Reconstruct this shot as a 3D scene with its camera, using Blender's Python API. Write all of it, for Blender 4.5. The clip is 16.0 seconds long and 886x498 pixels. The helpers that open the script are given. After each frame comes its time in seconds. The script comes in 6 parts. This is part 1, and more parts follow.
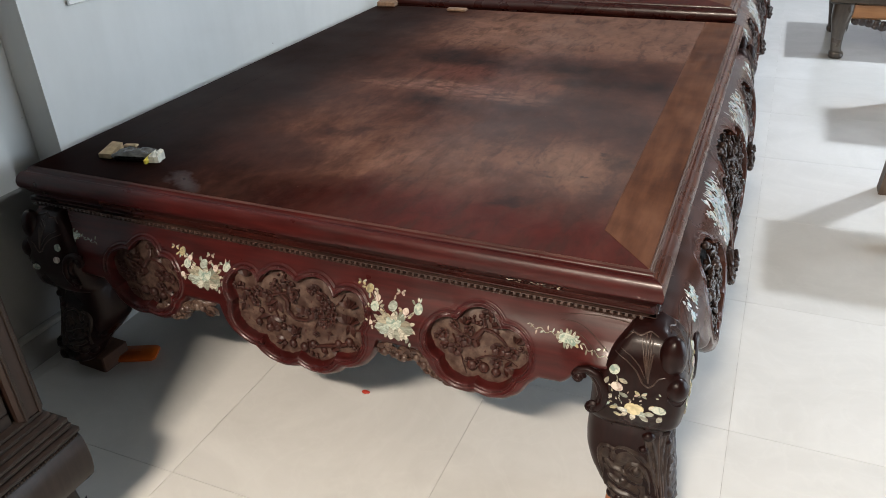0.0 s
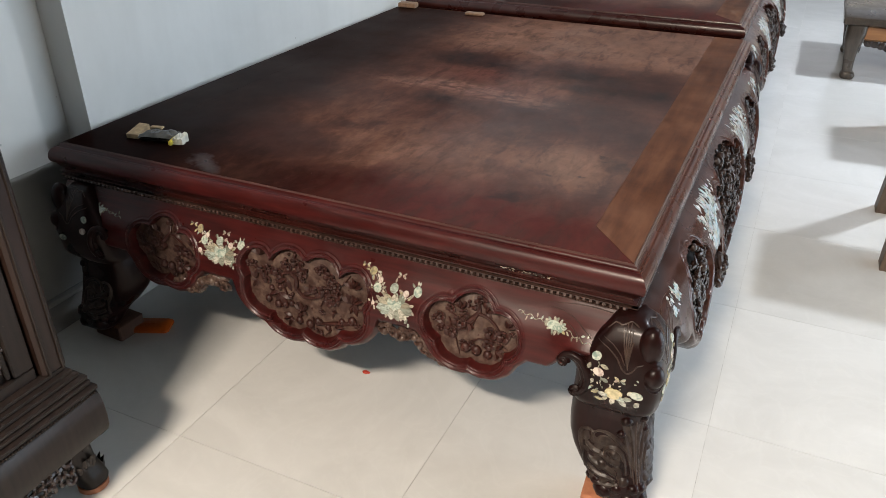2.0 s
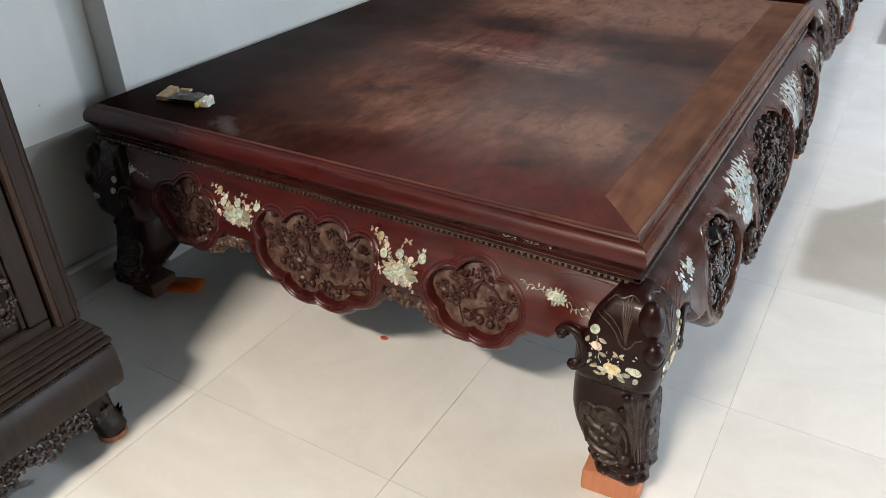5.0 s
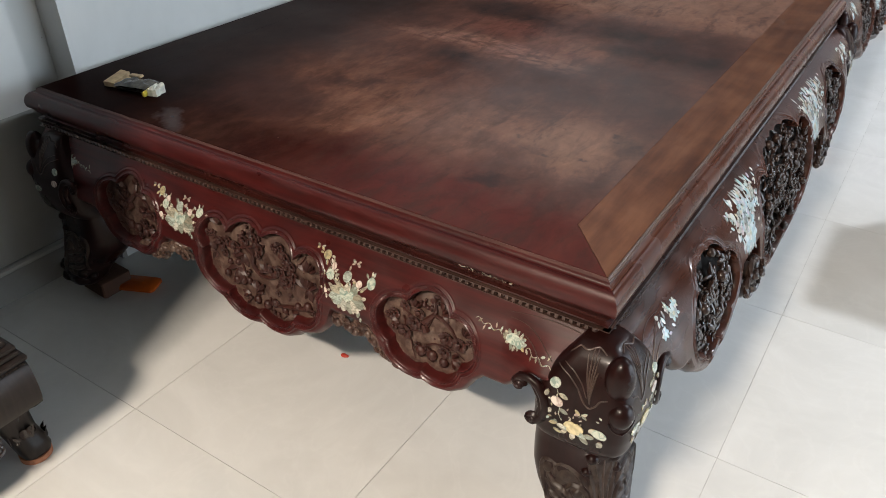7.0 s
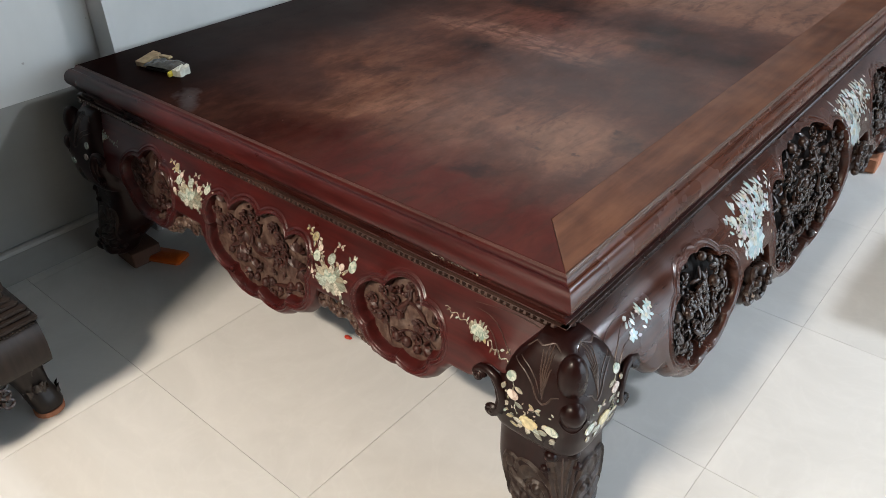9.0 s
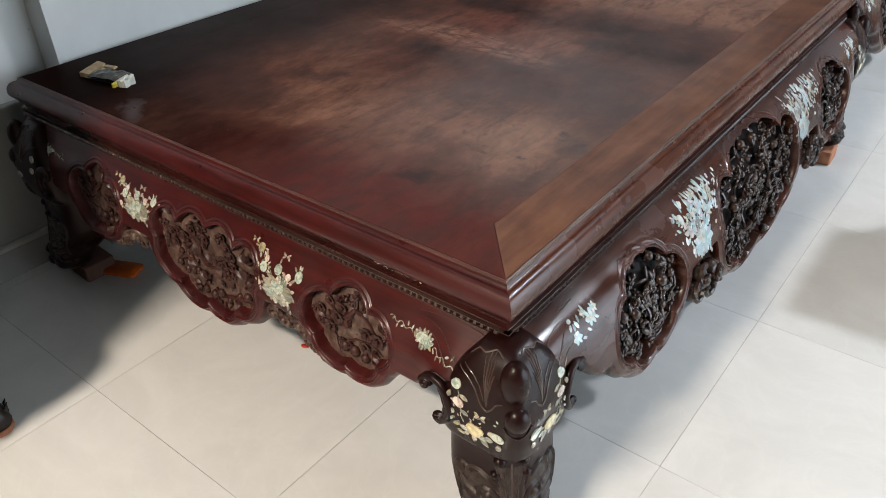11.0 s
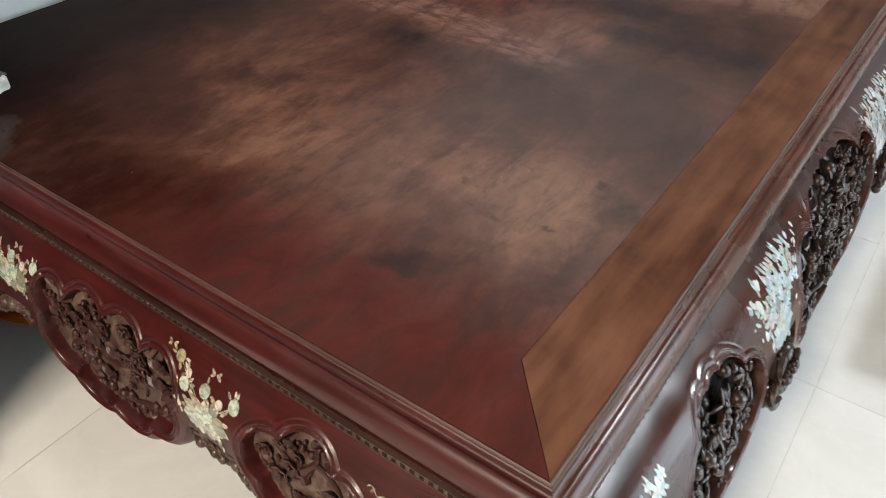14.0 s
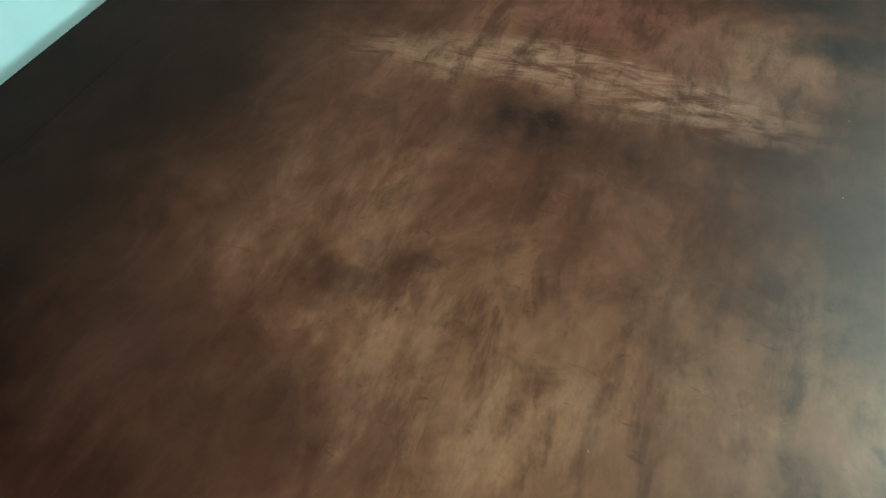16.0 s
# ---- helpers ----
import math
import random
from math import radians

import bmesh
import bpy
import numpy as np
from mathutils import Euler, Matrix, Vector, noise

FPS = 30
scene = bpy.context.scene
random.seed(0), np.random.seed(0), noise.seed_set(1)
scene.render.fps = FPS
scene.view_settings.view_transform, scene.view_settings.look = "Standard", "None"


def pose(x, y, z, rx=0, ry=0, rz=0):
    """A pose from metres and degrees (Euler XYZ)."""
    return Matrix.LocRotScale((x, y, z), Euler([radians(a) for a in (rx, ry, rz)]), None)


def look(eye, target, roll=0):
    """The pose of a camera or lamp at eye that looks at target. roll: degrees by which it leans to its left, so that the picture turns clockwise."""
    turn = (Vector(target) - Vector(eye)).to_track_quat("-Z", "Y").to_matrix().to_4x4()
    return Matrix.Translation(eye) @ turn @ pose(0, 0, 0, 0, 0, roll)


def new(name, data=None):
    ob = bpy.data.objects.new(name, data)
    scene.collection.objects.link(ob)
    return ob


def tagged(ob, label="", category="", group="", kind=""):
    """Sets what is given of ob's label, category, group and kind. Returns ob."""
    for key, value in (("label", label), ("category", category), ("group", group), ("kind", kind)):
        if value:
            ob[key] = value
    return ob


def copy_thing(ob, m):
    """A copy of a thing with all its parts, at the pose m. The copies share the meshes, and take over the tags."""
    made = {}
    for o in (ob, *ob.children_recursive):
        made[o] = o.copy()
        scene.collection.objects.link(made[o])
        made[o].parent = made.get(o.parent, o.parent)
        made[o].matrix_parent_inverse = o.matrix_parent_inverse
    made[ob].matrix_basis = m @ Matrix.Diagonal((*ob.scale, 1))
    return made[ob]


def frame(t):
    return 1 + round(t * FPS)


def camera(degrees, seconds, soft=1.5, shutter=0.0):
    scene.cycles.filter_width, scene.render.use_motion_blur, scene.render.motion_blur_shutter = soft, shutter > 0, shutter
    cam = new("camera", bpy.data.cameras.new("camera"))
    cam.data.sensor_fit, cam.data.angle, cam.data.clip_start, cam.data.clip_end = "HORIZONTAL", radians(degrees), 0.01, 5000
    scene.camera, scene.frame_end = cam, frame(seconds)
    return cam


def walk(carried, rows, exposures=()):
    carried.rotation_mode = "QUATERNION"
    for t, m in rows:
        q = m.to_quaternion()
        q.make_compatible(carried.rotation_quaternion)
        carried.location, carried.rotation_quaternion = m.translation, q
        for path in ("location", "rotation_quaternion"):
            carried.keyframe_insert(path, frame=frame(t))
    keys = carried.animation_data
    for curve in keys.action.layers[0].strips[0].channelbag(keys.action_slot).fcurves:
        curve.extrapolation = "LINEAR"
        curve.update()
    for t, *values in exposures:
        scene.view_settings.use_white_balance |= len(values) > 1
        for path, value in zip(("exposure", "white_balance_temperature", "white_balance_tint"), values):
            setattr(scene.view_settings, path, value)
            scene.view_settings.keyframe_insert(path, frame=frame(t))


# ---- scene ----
cam = camera(60.7, 16.0, soft=0.6, shutter=0.25)
PATH = [
    (0, (0.099, -1.18, 1.319), (-0.608, 0.41, 0.334), -2.4),
    (0.5, (0.1, -1.213, 1.327), (-0.603, 0.378, 0.34), -1.7),
    (1, (0.111, -1.28, 1.346), (-0.59, 0.312, 0.358), -0.9),
    (1.5, (0.124, -1.313, 1.348), (-0.591, 0.278, 0.37), -0.3),
    (2, (0.165, -1.267, 1.341), (-0.573, 0.314, 0.363), 0.0),
    (2.5, (0.229, -1.219, 1.331), (-0.539, 0.345, 0.349), -0.0),
    (3, (0.272, -1.197, 1.325), (-0.528, 0.346, 0.334), -0.3),
    (3.5, (0.286, -1.192, 1.328), (-0.547, 0.323, 0.323), -0.7),
    (4, (0.283, -1.203, 1.325), (-0.591, 0.286, 0.316), -1.3),
    (4.2, (0.281, -1.202, 1.324), (-0.605, 0.278, 0.312), -1.5),
    (6.3, (0.32, -1.057, 1.293), (-0.589, 0.364, 0.217), -1.6),
    (6.5, (0.309, -1.022, 1.29), (-0.599, 0.396, 0.211), -1.2),
    (7, (0.29, -0.923, 1.3), (-0.636, 0.468, 0.201), -0.5),
    (7.5, (0.336, -0.879, 1.301), (-0.64, 0.472, 0.196), 0.1),
    (8, (0.402, -0.846, 1.298), (-0.642, 0.449, 0.188), 0.0),
    (8.2, (0.417, -0.84, 1.295), (-0.65, 0.436, 0.184), -0.1),
    (10.3, (0.479, -0.772, 1.302), (-0.608, 0.479, 0.183), -2.5),
    (10.5, (0.483, -0.768, 1.302), (-0.595, 0.492, 0.184), -2.4),
    (11, (0.492, -0.761, 1.303), (-0.557, 0.522, 0.184), -2.1),
    (11.5, (0.473, -0.756, 1.298), (-0.533, 0.553, 0.168), -1.4),
    (12, (0.36, -0.774, 1.294), (-0.605, 0.554, 0.151), -0.5),
    (12.5, (0.229, -0.794, 1.287), (-0.705, 0.533, 0.119), 0.2),
    (13, (0.196, -0.673, 1.277), (-0.722, 0.638, 0.079), 0.7),
    (13.5, (0.207, -0.482, 1.274), (-0.71, 0.801, 0.042), 0.6),
    (14, (0.135, -0.383, 1.263), (-0.769, 0.869, -0.008), -0.1),
    (14.5, (-0.077, -0.316, 1.264), (-0.943, 0.912, -0.056), -1.5),
    (15, (-0.294, -0.237, 1.267), (-1.092, 0.99, -0.097), -2.9),
    (15.2, (-0.365, -0.155, 1.263), (-1.149, 1.047, -0.13), -3.9),
    (15.5, (-0.475, -0.088, 1.25), (-1.169, 1.159, -0.151), -4.1),
    (15.7, (-0.536, -0.045, 1.245), (-1.17, 1.209, -0.177), -4.4),
    (16, (-0.635, 0.017, 1.209), (-1.145, 1.286, -0.25), -3.6),
]
EXPOSURES = [(0, 0.21, 6880, 16), (12.5, 0.21, 6880, 16), (13.5, 0.28, 6880, 15), (14.0, 0.36, 6950, 14), (14.5, 0.56, 7050, 14), (15.0, 0.69, 6500, 2), (15.5, 0.80, 6080, -15), (16, 0.92, 5710, -38)]
walk(cam, [(t, look(eye, target, roll)) for t, eye, target, roll in PATH], EXPOSURES)

# ---------------------------------------------------------------- light
world = bpy.data.worlds.new("daylight")
scene.world = world
world.use_nodes = True
wn = world.node_tree.nodes
sky = wn.new("ShaderNodeTexSky")
sky.sky_type = "NISHITA"
sky.sun_disc = False
sky.sun_elevation = radians(40)
sky.sun_rotation = radians(20)
wn["Background"].inputs["Strength"].default_value = 0.03
world.node_tree.links.new(sky.outputs["Color"], wn["Background"].inputs["Color"])
scene.view_settings.exposure = 0.0


def area(name, place, target, size, watts, colour):
    data = bpy.data.lights.new(name, "AREA")
    data.shape, data.size, data.size_y = "RECTANGLE", size[0], size[1]
    data.energy, data.color = watts, colour
    ob = new(name, data)
    ob.matrix_world = look(place, target)
    return ob


area("lamp_light", (-0.25, -3.63, 3.955), (-0.25, -3.629, 0), (0.95, 0.25), 332, (1.0, 0.925, 0.785))
area("lamp_light", (2.32, 3.42, 3.955), (2.32, 3.421, 0), (0.26, 0.26), 174, (0.76, 0.89, 1.0))
area("doorway_light", (1.6, 6.9, 1.5), (1.6, 0, 1.2), (3.4, 2.4), 6, (0.82, 0.92, 1.0))
area("shopfront_light", (4.12, 2.4, 1.25), (0, 2.4, 1.0), (4.6, 2.3), 188, (0.66, 0.85, 1.0))


# ---------------------------------------------------------------- materials
class Nodes:
    """A node material under construction, with short helpers."""

    def __init__(self, name, rough=0.4, metal=0.0, coat=0.0):
        self.mat = bpy.data.materials.new(name)
        self.mat.use_nodes = True
        self.tree = self.mat.node_tree
        self.bsdf = self.tree.nodes["Principled BSDF"]
        self.put("Roughness", rough), self.put("Metallic", metal), self.put("Coat Weight", coat)
        self.put("Coat Roughness", 0.12)
        self.coords = self.tree.nodes.new("ShaderNodeTexCoord")

    def put(self, socket, value):
        if hasattr(value, "is_linked"):
            self.tree.links.new(value, self.bsdf.inputs[socket])
        else:
            self.bsdf.inputs[socket].default_value = value

    def node(self, kind, inputs=(), **settings):
        n = self.tree.nodes.new(kind)
        if "operation" in settings:
            n.operation = settings["operation"]
        if "vector_type" in settings:
            n.vector_type = settings["vector_type"]
        if "interpolation_type" in settings:
            n.interpolation_type = settings["interpolation_type"]
        for key, value in dict(inputs).items():
            if hasattr(value, "is_linked"):
                self.tree.links.new(value, n.inputs[key])
            else:
                n.inputs[key].default_value = value
        return n

    def place(self, scale=(1, 1, 1), shift=(0, 0, 0), turn=(0, 0, 0)):
        m = self.node("ShaderNodeMapping", {"Vector": self.coords.outputs["Object"], "Scale": scale, "Location": shift, "Rotation": turn})
        return m.outputs["Vector"]

    def noise(self, scale, detail=4.0, rough=0.55, vector=None, distortion=0.0):
        v = vector if vector is not None else self.coords.outputs["Object"]
        return self.node("ShaderNodeTexNoise", {"Vector": v, "Scale": scale, "Detail": detail, "Roughness": rough, "Distortion": distortion}).outputs["Fac"]

    def maths(self, op, a, b=0.0, c=0.0, clamp=False):
        n = self.tree.nodes.new("ShaderNodeMath")
        n.operation, n.use_clamp = op, clamp
        for i, v in enumerate((a, b, c)):
            if hasattr(v, "is_linked"):
                self.tree.links.new(v, n.inputs[i])
            else:
                n.inputs[i].default_value = v
        return n.outputs[0]

    def ramp(self, fac, stops):
        n = self.node("ShaderNodeValToRGB", {"Fac": fac})
        while len(n.color_ramp.elements) < len(stops):
            n.color_ramp.elements.new(0.5)
        for e, (p, c) in zip(n.color_ramp.elements, stops):
            e.position = p
            e.color = (*c, 1) if isinstance(c, tuple) else (c, c, c, 1)
        return n.outputs["Color"]

    def mix(self, fac, a, b, mode="MIX"):
        n = self.tree.nodes.new("ShaderNodeMix")
        n.data_type, n.blend_type = "RGBA", mode
        for key, v in ((0, fac), (6, a), (7, b)):
            if hasattr(v, "is_linked"):
                self.tree.links.new(v, n.inputs[key])
            else:
                n.inputs[key].default_value = (*v, 1) if isinstance(v, tuple) else v
        return n.outputs[2]

    def bump(self, height, strength=0.2, distance=0.002):
        n = self.node("ShaderNodeBump", {"Height": height, "Strength": strength, "Distance": distance})
        self.put("Normal", n.outputs["Normal"])


def wood(name, dark, light, along="x", rough=0.34, coat=0.25, grain=1.0, dust=None, spec=0.5):
    """Varnished hardwood: long grain, blotches, and a hint of dust."""
    n = Nodes(name, rough, 0.0, coat)
    n.put("Specular IOR Level", spec)
    k = {"x": (1.2, 14, 14), "y": (14, 1.2, 14), "z": (14, 14, 1.2)}[along]
    fine = n.noise(6.0 * grain, 6, 0.6, n.place(k))
    broad = n.noise(4.0, 3, 0.5)
    both = n.maths("ADD", n.maths("MULTIPLY", fine, 0.6), n.maths("MULTIPLY", broad, 0.4))
    col = n.ramp(both, [(0.32, dark), (0.68, light)])
    if dust:
        specks = n.noise(38.0, 5, 0.7)
        col = n.mix(n.ramp(specks, [(0.45, 0.0), (0.75, 0.75)]), col, dust)
    n.put("Base Color", col)
    n.put("Roughness", n.ramp(n.noise(9.0, 4), [(0.3, rough - 0.08), (0.7, rough + 0.12)]))
    n.bump(fine, 0.08, 0.001)
    return n.mat


# red front, brown side: the light on each face is in its colour
M_RED = wood("warm_lit_red_wood", (0.0155, 0.0025, 0.0024), (0.074, 0.0104, 0.0092), "x", 0.33, 0.09, spec=0.30)
M_SIDE = wood("brown_rosewood", (0.025, 0.0070, 0.0038), (0.104, 0.0335, 0.0178), "y", 0.24, 0.10, spec=0.30)
M_SHOULDER = wood("dark_brown_rosewood", (0.0180, 0.0060, 0.0040), (0.078, 0.0265, 0.0165), "y", 0.21, 0.10, spec=0.32)
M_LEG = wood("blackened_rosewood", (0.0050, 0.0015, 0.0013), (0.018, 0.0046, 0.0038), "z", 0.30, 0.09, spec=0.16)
M_CARVE = wood("carved_dark_wood", (0.0105, 0.0058, 0.0045), (0.042, 0.0225, 0.0165), "z", 0.27, 0.16, spec=0.42)
# black sheet that paints in the dark behind pierced carving
M_RECESS_SHADE = wood("black_recess_shade", (0.0030, 0.0018, 0.0015), (0.0090, 0.0050, 0.0040), "z", 0.6, 0.0, spec=0.15)
M_CARVE_DUSTY = wood("glossy_carved_wood", (0.016, 0.0046, 0.0036), (0.064, 0.0205, 0.0152), "z", 0.42, 0.0, 1.0, spec=0.34)
# darkened red wood: shade under the overhang is put into the colour
M_SHADED_EDGE = wood("shaded_cove_wood", (0.014, 0.0034, 0.0027), (0.052, 0.0125, 0.0098), "x", 0.28, 0.1, spec=0.36)
# pale edge woods: rubbed edge and its highlight, both in the colour
M_RUB_HIGHLIGHT = wood("rubbed_highlit_wood", (0.050, 0.0260, 0.0180), (0.120, 0.070, 0.051), "y", 0.42, 0.0, spec=0.35)
M_RUB_HIGHLIGHT_RED = wood("rubbed_highlit_red_wood", (0.026, 0.0062, 0.0050), (0.095, 0.038, 0.031), "x", 0.42, 0.0, spec=0.35)
M_GROUND = wood("dusty_panel_ground", (0.030, 0.0130, 0.0098), (0.090, 0.0470, 0.0355), "x", 0.50, 0.0, 1.0, (0.200, 0.138, 0.106), 0.36)
M_PENDANT = wood("dusty_pendant_wood", (0.024, 0.0105, 0.0080), (0.082, 0.0420, 0.0320), "z", 0.36, 0.05, 1.0, (0.190, 0.135, 0.103), 0.4)
M_ACANTHUS = wood("dull_carved_wood", (0.0085, 0.0046, 0.0036), (0.036, 0.0205, 0.0155), "z", 0.42, 0.0, 1.0, (0.075, 0.055, 0.044), 0.30)
M_CARVE_WORN = wood("worn_carved_wood", (0.018, 0.0100, 0.0080), (0.085, 0.052, 0.040), "z", 0.34, 0.1, spec=0.35)
M_BEAD = wood("dusty_bead_wood", (0.022, 0.0105, 0.0085), (0.078, 0.043, 0.034), "x", 0.32, 0.1)
M_CAB = wood("cabinet_wood", (0.0075, 0.0049, 0.0040), (0.025, 0.0158, 0.0125), "z", 0.42, 0.08, spec=0.24)
M_CAB_LIGHT = wood("cabinet_edge_wood", (0.010, 0.0050, 0.0037), (0.028, 0.0140, 0.0102), "z", 0.42, 0.1, spec=0.28)
M_TABLE = wood("orange_wood", (0.24, 0.10, 0.035), (0.38, 0.17, 0.065), "x", 0.4, 0.2)
M_TABLE_LEG = wood("grey_brown_wood", (0.022, 0.0150, 0.0105), (0.072, 0.052, 0.037), "z", 0.32, 0.15)
M_BENCH = wood("weathered_brown_wood", (0.075, 0.050, 0.034), (0.14, 0.095, 0.065), "z", 0.55, 0.0)
M_BLOCK = wood("brick_red_block", (0.36, 0.13, 0.065), (0.50, 0.21, 0.11), "z", 0.8, 0.0)
# shaded copy of the block colour, for the unlit corner by the wall
M_BLOCK_SHADED = wood("shaded_block", (0.07, 0.030, 0.018), (0.115, 0.052, 0.031), "z", 0.8, 0.0)


def board_wood(name, along, dark, light, worn):
    """Top of the daybed: brown varnish with rubbed, dusty and stained patches."""
    n = Nodes(name, 0.4, 0.0, 0.0)
    k = (1.0, 9, 9) if along == "x" else (9, 1.0, 9)
    fine = n.noise(5.0, 7, 0.62, n.place(k))
    broad = n.noise(5.5, 4, 0.6, None, 0.6)
    col = n.ramp(n.maths("ADD", n.maths("MULTIPLY", fine, 0.45), n.maths("MULTIPLY", broad, 0.55)), [(0.38, dark), (0.50, light), (0.62, worn)])
    n.put("Base Color", col)
    n.put("Roughness", n.ramp(n.noise(6.0, 5), [(0.3, 0.30), (0.7, 0.46)]))
    n.put("Specular IOR Level", 0.28)
    n.bump(fine, 0.05, 0.001)
    return n.mat


M_RIGHT_BOARD = board_wood("right_board_wood", "y", (0.054, 0.0180, 0.0090), (0.103, 0.0385, 0.0190), (0.146, 0.0610, 0.0315))


def panel_wood():
    """Centre panel of the daybed: rubbed bare in the middle, stained black and scratched, with the shade by the wall
    put into its colour.
    """
    n = Nodes("worn_shaded_panel_wood", 0.4)

    def drift(scale, amount):
        c = n.node("ShaderNodeTexNoise", {"Vector": n.coords.outputs["Object"], "Scale": scale, "Detail": 5.0, "Roughness": 0.65}).outputs["Color"]
        o = n.node("ShaderNodeVectorMath", {0: c, 1: (0.5, 0.5, 0.5)}, operation="SUBTRACT").outputs["Vector"]
        return n.node("ShaderNodeVectorMath", {0: o, "Scale": amount}, operation="SCALE").outputs["Vector"]

    at = n.node("ShaderNodeVectorMath", {0: n.coords.outputs["Object"], 1: drift(4.0, 0.17)}, operation="ADD").outputs["Vector"]
    at = n.node("ShaderNodeVectorMath", {0: at, 1: drift(17.0, 0.075)}, operation="ADD").outputs["Vector"]

    def blot(x, y, rx, ry, turn=0.0, soft=1.25):
        m = n.node("ShaderNodeMapping", {"Vector": at, "Location": (x, y, 0.0), "Rotation": (0, 0, radians(turn)), "Scale": (rx, ry, 1000.0)}, vector_type="TEXTURE")
        g = n.node("ShaderNodeVectorMath", {0: m.outputs["Vector"]}, operation="LENGTH").outputs["Value"]
        return n.node("ShaderNodeMapRange", {"Value": g, "From Min": 0.20, "From Max": soft * 1.12, "To Min": 1.0, "To Max": 0.0}, interpolation_type="SMOOTHSTEP").outputs["Result"]

    def most(*parts):
        out = parts[0]
        for p in parts[1:]:
            out = n.maths("MAXIMUM", out, p)
        return out

    slant = n.place((3.4, 1.25, 9), (0, 0, 0), (0, 0, radians(-13)))
    fine = n.noise(4.0, 7, 0.62, slant)
    strand = n.noise(6.5, 7, 0.66, n.place((3.6, 1.15, 9), (2, 5, 0), (0, 0, radians(-17))), 0.35)
    cross = n.noise(6.0, 6, 0.62, n.place((2.0, 5.0, 9), (0, 0, 0), (0, 0, radians(6))), 0.7)
    cloud = n.noise(4.0, 7, 0.66, None, 0.9)
    mottle = n.noise(13.0, 6, 0.68, None, 0.6)
    where = n.node("ShaderNodeSeparateXYZ", {"Vector": at})

    def fade(axis, start, end, low, high):
        return n.node("ShaderNodeMapRange", {"Value": where.outputs[axis], "From Min": start, "From Max": end, "To Min": low, "To Max": high}, interpolation_type="SMOOTHSTEP").outputs["Result"]

    grain = n.maths("ADD", n.maths("MULTIPLY", fine, 0.40), n.maths("MULTIPLY", cloud, 0.60))
    base = n.ramp(grain, [(0.34, (0.036, 0.0118, 0.0078)), (0.50, (0.072, 0.0268, 0.0174)), (0.66, (0.110, 0.0445, 0.0292))])
    # shade by the wall and cabinet, put into the colour
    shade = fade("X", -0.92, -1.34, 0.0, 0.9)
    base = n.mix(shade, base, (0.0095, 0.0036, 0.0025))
    red = n.maths("MAXIMUM", fade("Y", 0.12, 0.30, 0.94, 0.0), n.maths("MULTIPLY", fade("Y", 0.20, 0.44, 0.90, 0.0), fade("X", -0.82, -1.02, 0.0, 1.0)))
    streaks = n.maths("ADD", n.maths("MULTIPLY", strand, 0.26), n.maths("ADD", n.maths("MULTIPLY", fine, 0.28), n.maths("MULTIPLY", cloud, 0.46)))
    # places rubbed down to a dusty tan
    rub = most(blot(-0.63, 0.41, 0.22, 0.14, 12, 1.5), blot(-0.83, 0.47, 0.12, 0.12, -15, 1.5), blot(-0.74, 0.34, 0.12, 0.14, -10, 1.5), blot(-1.03, 0.60, 0.11, 0.12, -15, 1.5), blot(-1.05, 0.47, 0.09, 0.07, 0, 1.5),
               blot(-0.50, 0.47, 0.16, 0.12, 0, 1.5), blot(-0.28, 0.43, 0.14, 0.14, 0, 1.5), blot(-0.45, 1.62, 0.44, 0.26, 0, 1.5), blot(-0.86, 1.60, 0.36, 0.17, 0, 1.5), blot(-0.555, 1.015, 0.12, 0.09, 0, 1.5), blot(-0.77, 0.24, 0.08, 0.05, 0, 1.5))
    rub = n.maths("MULTIPLY", rub, fade("X", -1.20, -0.74, 0.06, 1.0))
    rub = n.maths("MULTIPLY", rub, n.ramp(streaks, [(0.36, 0.12), (0.50, 0.62), (0.62, 1.0)]))
    col = n.mix(rub, base, (0.150, 0.0680, 0.0430))
    # paler tan patch that also carries some lamp sheen in its colour
    col = n.mix(n.maths("MULTIPLY", blot(-0.26, 0.44, 0.12, 0.13), n.ramp(streaks, [(0.40, 0.15), (0.60, 0.65)])), col, (0.225, 0.122, 0.078))
    far = n.maths("MULTIPLY", fade("Y", 1.30, 1.48, 0.0, 0.75), fade("X", -1.20, -0.85, 0.0, 1.0))
    col = n.mix(n.maths("MULTIPLY", far, n.ramp(cloud, [(0.34, 0.55), (0.62, 1.0)])), col, (0.195, 0.1000, 0.0680))
    warm = n.maths("MULTIPLY", most(blot(-0.76, 1.09, 0.22, 0.12), blot(-0.62, 0.98, 0.18, 0.10)), n.ramp(mottle, [(0.36, 0.1), (0.62, 0.8)]))
    col = n.mix(warm, col, (0.128, 0.0440, 0.0330))
    bare = n.maths("MULTIPLY", most(blot(-0.80, 0.910, 0.28, 0.060, -5), blot(-0.64, 0.880, 0.18, 0.070, -6)), n.ramp(cross, [(0.40, 0.0), (0.56, 1.0)]))
    col = n.mix(n.maths("MULTIPLY", bare, 0.55), col, (0.270, 0.135, 0.098))
    # the red strip goes dark to the left: same shade in the colour
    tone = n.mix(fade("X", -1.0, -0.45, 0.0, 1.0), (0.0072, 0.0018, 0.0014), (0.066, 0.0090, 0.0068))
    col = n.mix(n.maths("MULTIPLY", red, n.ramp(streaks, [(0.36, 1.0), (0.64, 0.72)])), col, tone)
